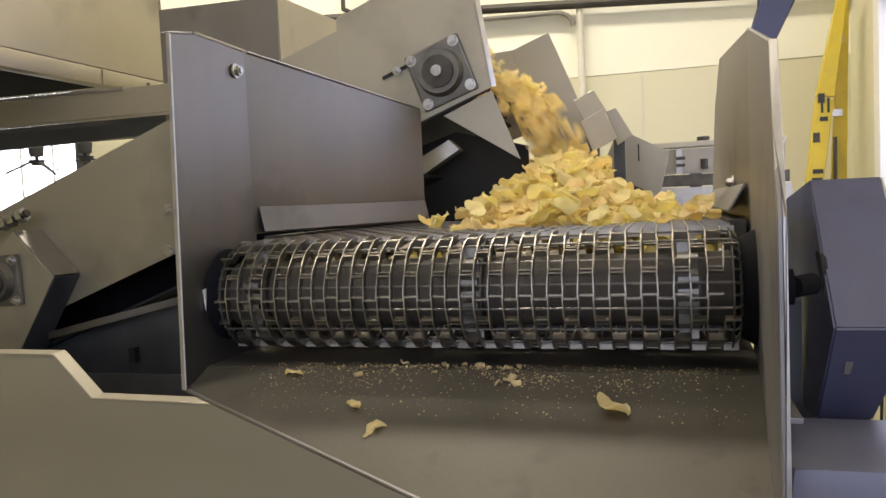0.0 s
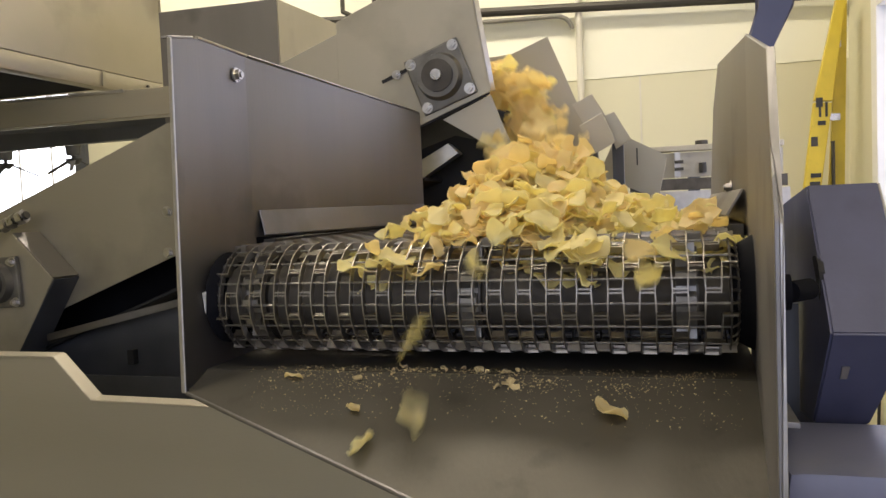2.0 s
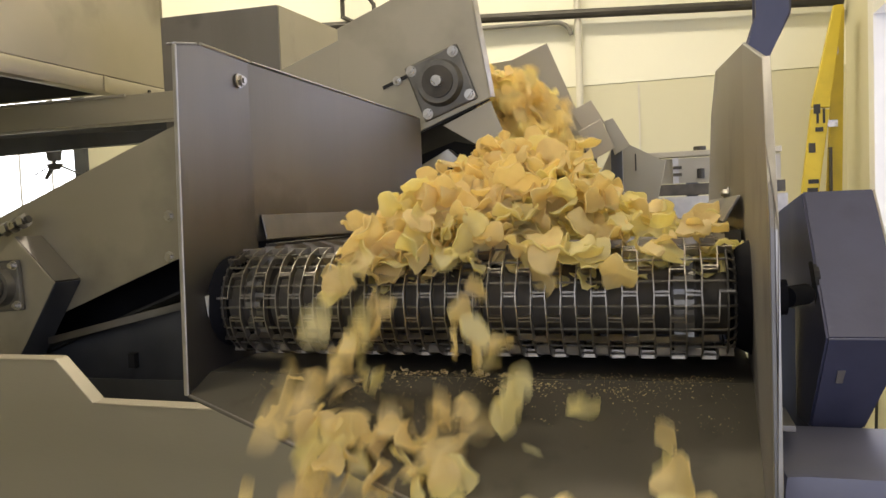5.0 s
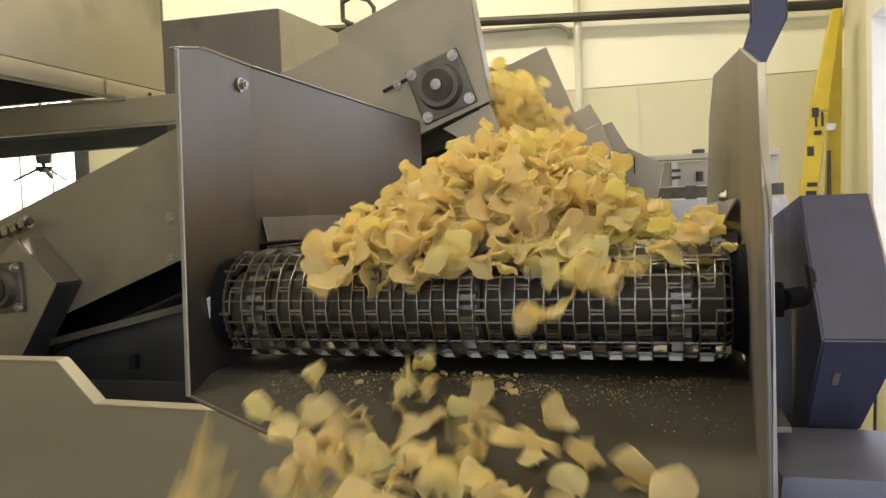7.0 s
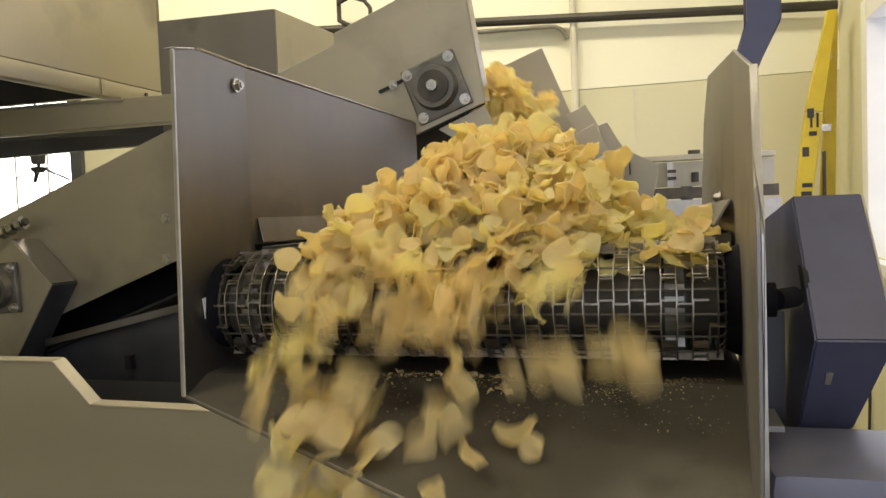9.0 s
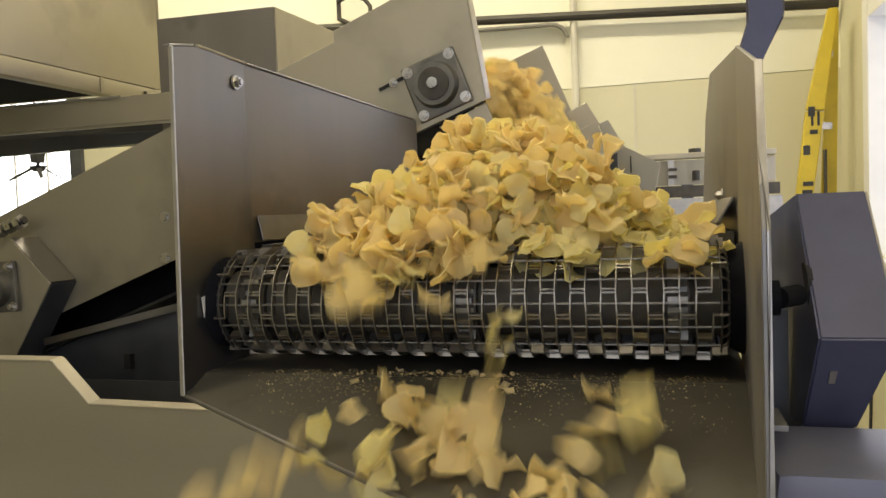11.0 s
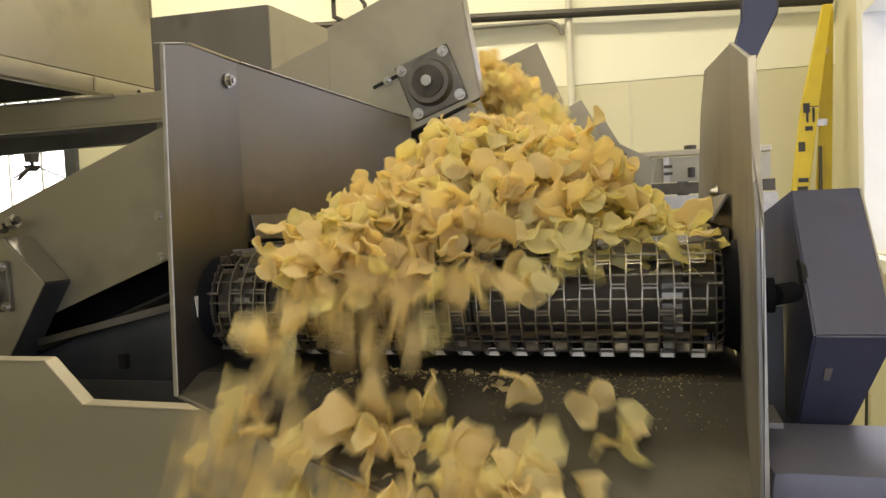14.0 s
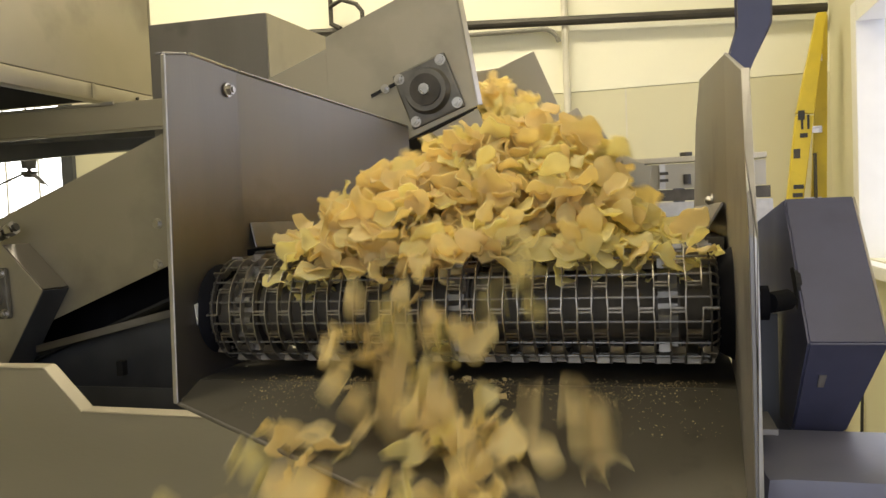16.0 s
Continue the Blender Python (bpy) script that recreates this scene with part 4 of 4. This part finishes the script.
def build_clumps():
    """The body of the heap: bundles of crisps that ride forward with it."""
    r2 = random.Random(11)
    made = []
    meshes = []
    for k in range(6):
        bm = bmesh.new()
        for i in range(54):
            p = Vector((r2.uniform(-0.055, 0.055), r2.uniform(-0.06, 0.06), r2.uniform(-0.03, 0.008)))
            chip_bm(r2, r2.uniform(0.012, 0.0205), bm, Matrix.Translation(p) @ pose(0, 0, 0, r2.uniform(-34, 34), r2.uniform(-34, 34), r2.uniform(0, 360)), 16, (0.6, 1.0))
        meshes.append(mesh_of(bm, "chip_bundle", CHIP if k % 2 else CHIP_PALE, True))
    for layer, drop in ((0, 0.02), (1, 0.065)):
        for i in range(8):
            for j in range(7):
                x, d = -0.235 + 0.068 * i + r2.uniform(-0.015, 0.015), 0.06 + 0.085 * j + r2.uniform(-0.02, 0.02)
                turn = r2.uniform(0, 360)
                rows = []
                for t in (0, 1, 2, 3.5, 5, 7, 10, 12.5, 16):
                    z = surface(x, d, t) - drop - 0.004
                    bare = ridge(x, t) <= 0.012
                    if bare:
                        rows.append((t, (0.03 + 0.4 * (x - 0.03), max(0.3, toe(t) + 0.5), surface(0.03, 0.5, t) - 0.085, lean(x, d, t))))
                    else:
                        rows.append((t, (x, toe(t) + d, max(z, 1.035), lean(x, d, t))))
                if max(r[1][2] for r in rows) < BELT_Z - 0.01:
                    continue
                if layer and max(r[1][2] for r in rows) < BELT_Z + 0.02:
                    continue
                ob = new("potato_chip_bundle", meshes[(2 * r2.randrange(3) + (x < 0.10 if r2.random() < 0.8 else x >= 0.10))])
                tagged(ob, "packed golden potato chips inside the heap on the belt", "potato chips", "chip heap", "stuff")
                made.append((ob, [(t, Matrix.Translation(p[:3]) @ p[3] @ pose(0, 0, 0, 0, 0, turn)) for t, p in rows]))
    return made


def feed_wait(ta, y, t):
    """Place on the feed conveyor's belt of a crisp that leaves its head at ta."""
    s = (ta - t) * 0.075 + 0.01
    return Vector((-0.13 - s * 0.94, y, 1.352 - s * 0.342))


def chip_rows(r, x, tf, start_d, T, whirl=11):
    """The way of one crisp: up the feed belt, down the stream, over the heap, off the drum, down the chute."""
    axis = Vector((r.uniform(-1, 1), r.uniform(-1, 1), r.uniform(-0.5, 0.5))).normalized()
    base = Euler((r.uniform(0.0, 1.0), r.uniform(-0.5, 0.5), r.uniform(0, 6.28))).to_matrix().to_4x4()
    rows = []

    def add(t, p, angle):
        if rows and t <= rows[-1][0] + 0.03:
            return
        rows.append((t, Matrix.Translation(p) @ Matrix.Rotation(angle, 4, axis) @ base))
    lift = r.uniform(-0.006, 0.010)
    xs = 0.03 + r.uniform(-0.05, 0.06)
    ta, tl = tf - T - 0.4, tf - T          # leaves the head, lands on the heap
    yw = r.uniform(0.55, 0.93)
    if tl > 0:
        if ta > 0:
            add(0, feed_wait(ta, yw, 0), -2.0)
            if ta > 0.05:
                add(ta, feed_wait(ta, yw, ta), -2.0)
        for f in (0.25, 0.5, 0.75):
            t = ta + 0.4 * f
            p = Vector((-0.105, yw, 1.362)).lerp(Vector((xs, min(yw, toe(tl) + 0.55), surface(xs, 0.5, max(tl, 0)) + 0.02)), f)
            p.z += 0.03 * math.sin(math.pi * f)
            p.x += r.uniform(-0.012, 0.012)
            if t >= 0:
                add(max(t, 0) if rows else 0, p, -2.0 + f * 2.0)
    wob = r.uniform(-0.4, 0.4)
    n = 6
    ts = [tl + (tf - tl) * k / n for k in range(n + 1)]
    fl = [0.0] + [t for t in ts if t > 0.06] if tl <= 0 else ts
    for t in fl:
        if t > END:
            break
        f = min(1, max(0, (t - tl) / (tf - tl)))
        d = start_d * (1 - f ** 1.15)
        xx = xs + (x - xs) * min(1, 1.5 * f) if tl > 0 else x
        z = surface(xx, d, t) + lift + 0.004
        add(t, Vector((xx, toe(t) + d - (0.012 if d < 0.01 else 0), z)), wob * f * 2)
    if tf >= END - 0.02:
        if rows[-1][0] < END:
            f = min(1, (END - tl) / (tf - tl))
            d = start_d * (1 - max(0, f) ** 1.15)
            if tl < END:
                add(END, Vector((x, toe(END) + d, surface(x, d, END) + lift + 0.004)), wob * f * 2)
            elif ta >= END:
                add(END, feed_wait(ta, yw, END), -2.0)
        return rows
    # off the drum
    p = rows[-1][1].translation.copy()
    p.z = max(p.z, BELT_Z + 0.004)
    if r.random() < 0.5:
        p = Vector((p.x, -0.062 - r.random() * 0.012, 1.042 + r.uniform(-0.012, 0.02)))
        add(rows[-1][0] + r.uniform(0.06, 0.13), p, wob * 2 + 0.5)
    v = Vector((r.gauss(-0.02, 0.23), -r.uniform(0.22, 0.85), r.uniform(-0.35, 0.12)))
    spin = r.uniform(-whirl, whirl)
    t, ang, dt = rows[-1][0], wob * 2, 0.05
    slid = False
    while t < END and p.z > 0.03:
        t += dt
        if p.y < -0.35 or p.z < 0.7:
            dt = 0.1
        v.z -= 9.8 * dt * 0.85
        p = p + v * dt
        q = floor_z(p.y) + 0.006
        if -0.335 < p.y and p.z < q and p.x > -0.30 + max(0, (-0.098 - p.y)) * 2.4:
            p.z = q
            if not slid:
                v.y = -max(0.42, abs(v.y) * 0.8)
                spin *= 0.35
                v.x += r.uniform(-0.2, 0.2)
                slid = True
            v.z = v.y * 0.42
        p.x = min(0.215, max(-0.225 if p.y > -0.13 else -0.6, p.x))
        ang += max(-1.3, min(1.3, spin * dt))
        if p.z < 0.03:
            p.z = 0.01 + 0.03 * r.random()
        add(t, p, ang)
    if rows[-1][0] < END:
        rows.append((END, rows[-1][1]))
    return rows


# when, where and how strongly the heap's face slumps off the drum
SLUMPS = [(6.36, -0.06, 1.2), (6.62, -0.08, 1.8), (6.74, -0.08, 1.8), (7.22, -0.08, 1.6), (7.56, -0.03, 1.7), (7.7, 0.03, 0.6), (7.95, -0.08, 2.4), (8.27, -0.06, 1.6), (8.7, -0.09, 1.1), (8.92, -0.08, 2.2),
          (11.35, -0.08, 2.2), (11.7, -0.12, 1.3), (12.02, -0.07, 2.4), (12.27, -0.04, 1.6), (12.65, -0.03, 1.2), (12.9, -0.06, 2.6), (13.32, -0.12, 0.8), (13.6, -0.07, 2.6),
          (13.72, 0.0, 1.5), (13.76, -0.1, 1.5), (14.0, -0.12, 2.3), (14.33, -0.08, 2.3), (14.48, -0.12, 1.6), (14.9, -0.07, 1.6), (15.15, -0.11, 1.8), (15.52, -0.05, 2.0), (15.68, -0.09, 2.5), (15.9, -0.03, 0.9)]


def slumps():
    """The slumps of the list, and a like beat of them where the list has none."""
    out = list(SLUMPS)
    for a, b in ((4.4, 6.3), (9.25, 11.1), (16.15, 18.4)):
        n = int((b - a) / 0.34)
        out += [(a + (b - a) * k / n, -0.07 + 0.04 * math.sin(5.0 * k), 1.7 + 0.7 * math.sin(2.3 * k)) for k in range(n + 1)]
    return sorted(out)


def build_chips():
    r = random.Random(21)
    made = []

    def one(rows, label, group):
        ob = new("potato_chip", CHIP_MESHES[r.randrange(len(CHIP_MESHES))])
        tagged(ob, label, "potato chip", group)
        made.append((ob, rows))
    # crisps that flow through, one by one and in bundles
    leaves = []
    t = 1.55
    while t < 4.3:
        t += r.expovariate(np.interp(t, [1.5, 2.6, 3.2, 4.2], [7, 24, 48, 55]))
        leaves.append((t, r.gauss(0.0, 0.055)))
    for when, at, size in slumps():
        for k in range(int(22 * size)):
            u = r.gauss(0, 1)
            leaves.append((when - 0.07 + abs(u) * 0.025 + r.gauss(0, 0.045), at + 0.03 + 0.055 * (0.7 + 0.3 * size) * u))
    while t < END + 2.4:
        t += r.expovariate(np.interp(t, [4, 9, 16], [24, 28, 34]))
        leaves.append((t, r.gauss(0.02, 0.11)))
    for t, x in sorted(leaves):
        T = r.uniform(1.5, 3.2)
        single = r.random() < np.interp(t, [1.5, 3, 4, 5.5, 16], [1, 1, 0.5, 0.045, 0.035])
        x = x if not single or r.random() > 0.25 else r.uniform(0.0, 0.26)
        x = min(0.26 if single else 0.15, max(float(np.interp(t, [1.5, 4, 8, 12, 16], [-0.05, -0.10, -0.13, -0.16, -0.18])), x))
        rows = chip_rows(r, x, t, r.uniform(0.22, 0.40), T, 11 if single else 8)
        if single:
            one(rows, "thin golden fried potato chip tumbling off the belt", "falling potato chips")
        else:
            ob = new("potato_chip_bundle", FLOW_MESHES[r.randrange(len(FLOW_MESHES))])
            tagged(ob, "loose bunch of golden potato chips sliding and falling together", "potato chips", "falling chip bunches", "stuff")
            made.append((ob, rows))
    # bunches that come down the stream and stay buried in the heap
    for k in range(560):
        ta = -1.0 + 17.0 * k / 560 + r.uniform(-0.03, 0.03)
        yw, D = r.uniform(0.56, 0.92), r.uniform(0.36, 0.5)
        tl = ta + D
        axis = Vector((r.uniform(-1, 1), r.uniform(-1, 1), 0.3)).normalized()
        xs = 0.03 + r.uniform(-0.045, 0.05)
        rows = []
        for t in [0.0, ta] + [ta + D * f for f in (0.25, 0.5, 0.75, 1.0)] + [tl + 0.5, END]:
            if t < 0 or t > END or (rows and t < rows[-1][0] + 0.03):
                continue
            f = min(1.0, max(0.0, (t - ta) / D))
            if t < ta:
                p = feed_wait(ta, yw, t)
            else:
                e = Vector((xs, min(yw, toe(tl) + 0.55), surface(xs, 0.5, min(max(tl, 0), END)) - 0.005))
                p = Vector((-0.105, yw, 1.352)).lerp(e, f)
                p.z += 0.03 * math.sin(math.pi * f)
                if t > tl + 0.2:
                    p.z -= 0.045
                    p.y -= 0.03
            rows.append((t, Matrix.Translation(p) @ Matrix.Rotation(2.2 * f, 4, axis)))
        if rows[-1][0] < END:
            rows.append((END, rows[-1][1]))
        ob = new("potato_chip_bundle", POUR_MESHES[r.randrange(len(POUR_MESHES))])
        tagged(ob, "bunch of golden potato chips pouring from the feed conveyor", "potato chips", "poured chip bunches", "stuff")
        made.append((ob, rows))
    # crisps that lie on the heap from the start, and ride slowly with it
    for k in range(110):
        x = min(0.268, max(-0.26, r.gauss(0.04, 0.12)))
        d0 = r.uniform(0.0, 0.42)
        h = ridge(x, 0)
        if h < 0.012 and (x < 0 or r.random() < 0.8):
            continue
        tf = 1.6 + d0 * 40 * r.uniform(0.6, 1.3) + r.random() * 2
        if x > 0.13:
            tf += r.uniform(3, 14)
        rows = chip_rows(r, x, tf, d0 * tf / (tf + 0.01), tf + 0.01)
        one(rows, "thin golden fried potato chip on the heap", "potato chips on the heap")
    return made


def build_resting():
    r = random.Random(5)
    out = []
    for x, y, leave, size in ((0.162, -0.112, 3.7, 0.017), (-0.06, -0.151, 1.35, 0.014), (-0.091, -0.122, 4.1, 0.009), (-0.181, -0.07, 6.2, 0.011)):
        ob = new("potato_chip", mesh_of(chip_bm(r, size), "potato_chip", CHIP, True))
        tagged(ob, "broken golden potato chip lying on the chute floor", "potato chip", "chips on the chute")
        tilt = pose(0, 0, 0, 23, 0, r.uniform(0, 360))
        a = Matrix.Translation((x, y, floor_z(y) + 0.005)) @ tilt
        b = Matrix.Translation((x + 0.02, -0.33, floor_z(-0.33) + 0.006)) @ tilt
        c = Matrix.Translation((x + 0.02, -0.45, 0.02)) @ tilt
        out.append((ob, [(0, a), (leave, a), (leave + 0.3, b), (leave + 0.75, c), (END, c)]))
    bm = bmesh.new()
    nests = [(r.uniform(-0.19, 0.26), -0.03 - 0.05 * r.random(), r.uniform(0.008, 0.03)) for _ in range(26)] + [(-0.11, -0.045, 0.02), (-0.07, -0.05, 0.025), (0.02, -0.045, 0.03)]
    for i in range(3200):
        if r.random() < 0.55:
            nx, ny, nr = r.choice(nests)
            x, y = r.gauss(nx, nr), r.gauss(ny, nr * 0.5)
        else:
            x, y = r.uniform(-0.22, 0.28), -0.02 - 0.11 * r.random() ** 1.7
        if y > -0.026 - 0.012 * r.random() or x < -0.28 or x > 0.285 or y < -0.098 - 0.41 * (x + 0.3) + 0.02:
            continue
        s = r.choice((0.0003, 0.0003, 0.0004, 0.0005, 0.0007, 0.001))
        m = Matrix.Translation((x, y, floor_z(y) + 0.0022)) @ pose(0, 0, 0, r.uniform(0, 40), r.uniform(0, 40), r.uniform(0, 360))
        bmesh.ops.create_cone(bm, cap_ends=True, segments=r.choice((4, 5, 6)), radius1=s, radius2=s * r.uniform(0.5, 1), depth=s * 0.5, matrix=m)
    # flakes along the drum's foot
    for i in range(34):
        nx, ny, nr = r.choice(nests[-14:])
        x, y = min(0.27, max(-0.24, r.gauss(nx, nr))), min(-0.028 - 0.02 * r.random(), r.gauss(ny, nr * 0.4))
        chip_bm(r, r.choice((0.0015, 0.002, 0.003, 0.0055)), bm, Matrix.Translation((x, y, floor_z(y) + 0.003)) @ pose(0, 0, 0, r.uniform(0, 45), r.uniform(-20, 20), r.uniform(0, 360)), 7, (0.6, 1.0))
    tagged(part("chip_crumbs", bm, CRUMB), "yellow potato chip crumbs strewn over the chute floor", "crumbs", kind="stuff")
    return out


build_room()
build_ladder()
build_chute()
drum = build_belt()
build_feed()
build_back_machines()
build_guard()
build_tray()
build_post()
MOVING = build_fans() + build_clumps() + build_chips() + build_resting()


def eased(rows):
    """Keys added beside quick stretches, so that a slow stretch next to them stays on its line."""
    rows = list(rows)
    k = 1
    while k < len(rows) - 1:
        g0, g1 = rows[k][0] - rows[k - 1][0], rows[k + 1][0] - rows[k][0]
        if g0 > 3.2 * g1 and g0 > 0.2:
            a, b, t = rows[k - 1], rows[k], rows[k][0] - 1.8 * max(g1, 0.05)
            rows.insert(k, (t, a[1].lerp(b[1], (t - a[0]) / g0)))
            k = max(1, k - 1)
        elif g1 > 3.2 * g0 and g1 > 0.2:
            a, b, t = rows[k], rows[k + 1], rows[k][0] + 1.8 * max(g0, 0.05)
            rows.insert(k + 1, (t, a[1].lerp(b[1], (t - a[0]) / g1)))
            k += 1
        else:
            k += 1
    return rows


def motions():
    walk(drum, [(0.5 * k, Matrix.Translation(AX) @ pose(0, 0, 0, math.degrees(0.5 * k * V / R_BELT))) for k in range(33)])
    for ob, rows in MOVING:
        walk(ob, eased(rows))


motions()
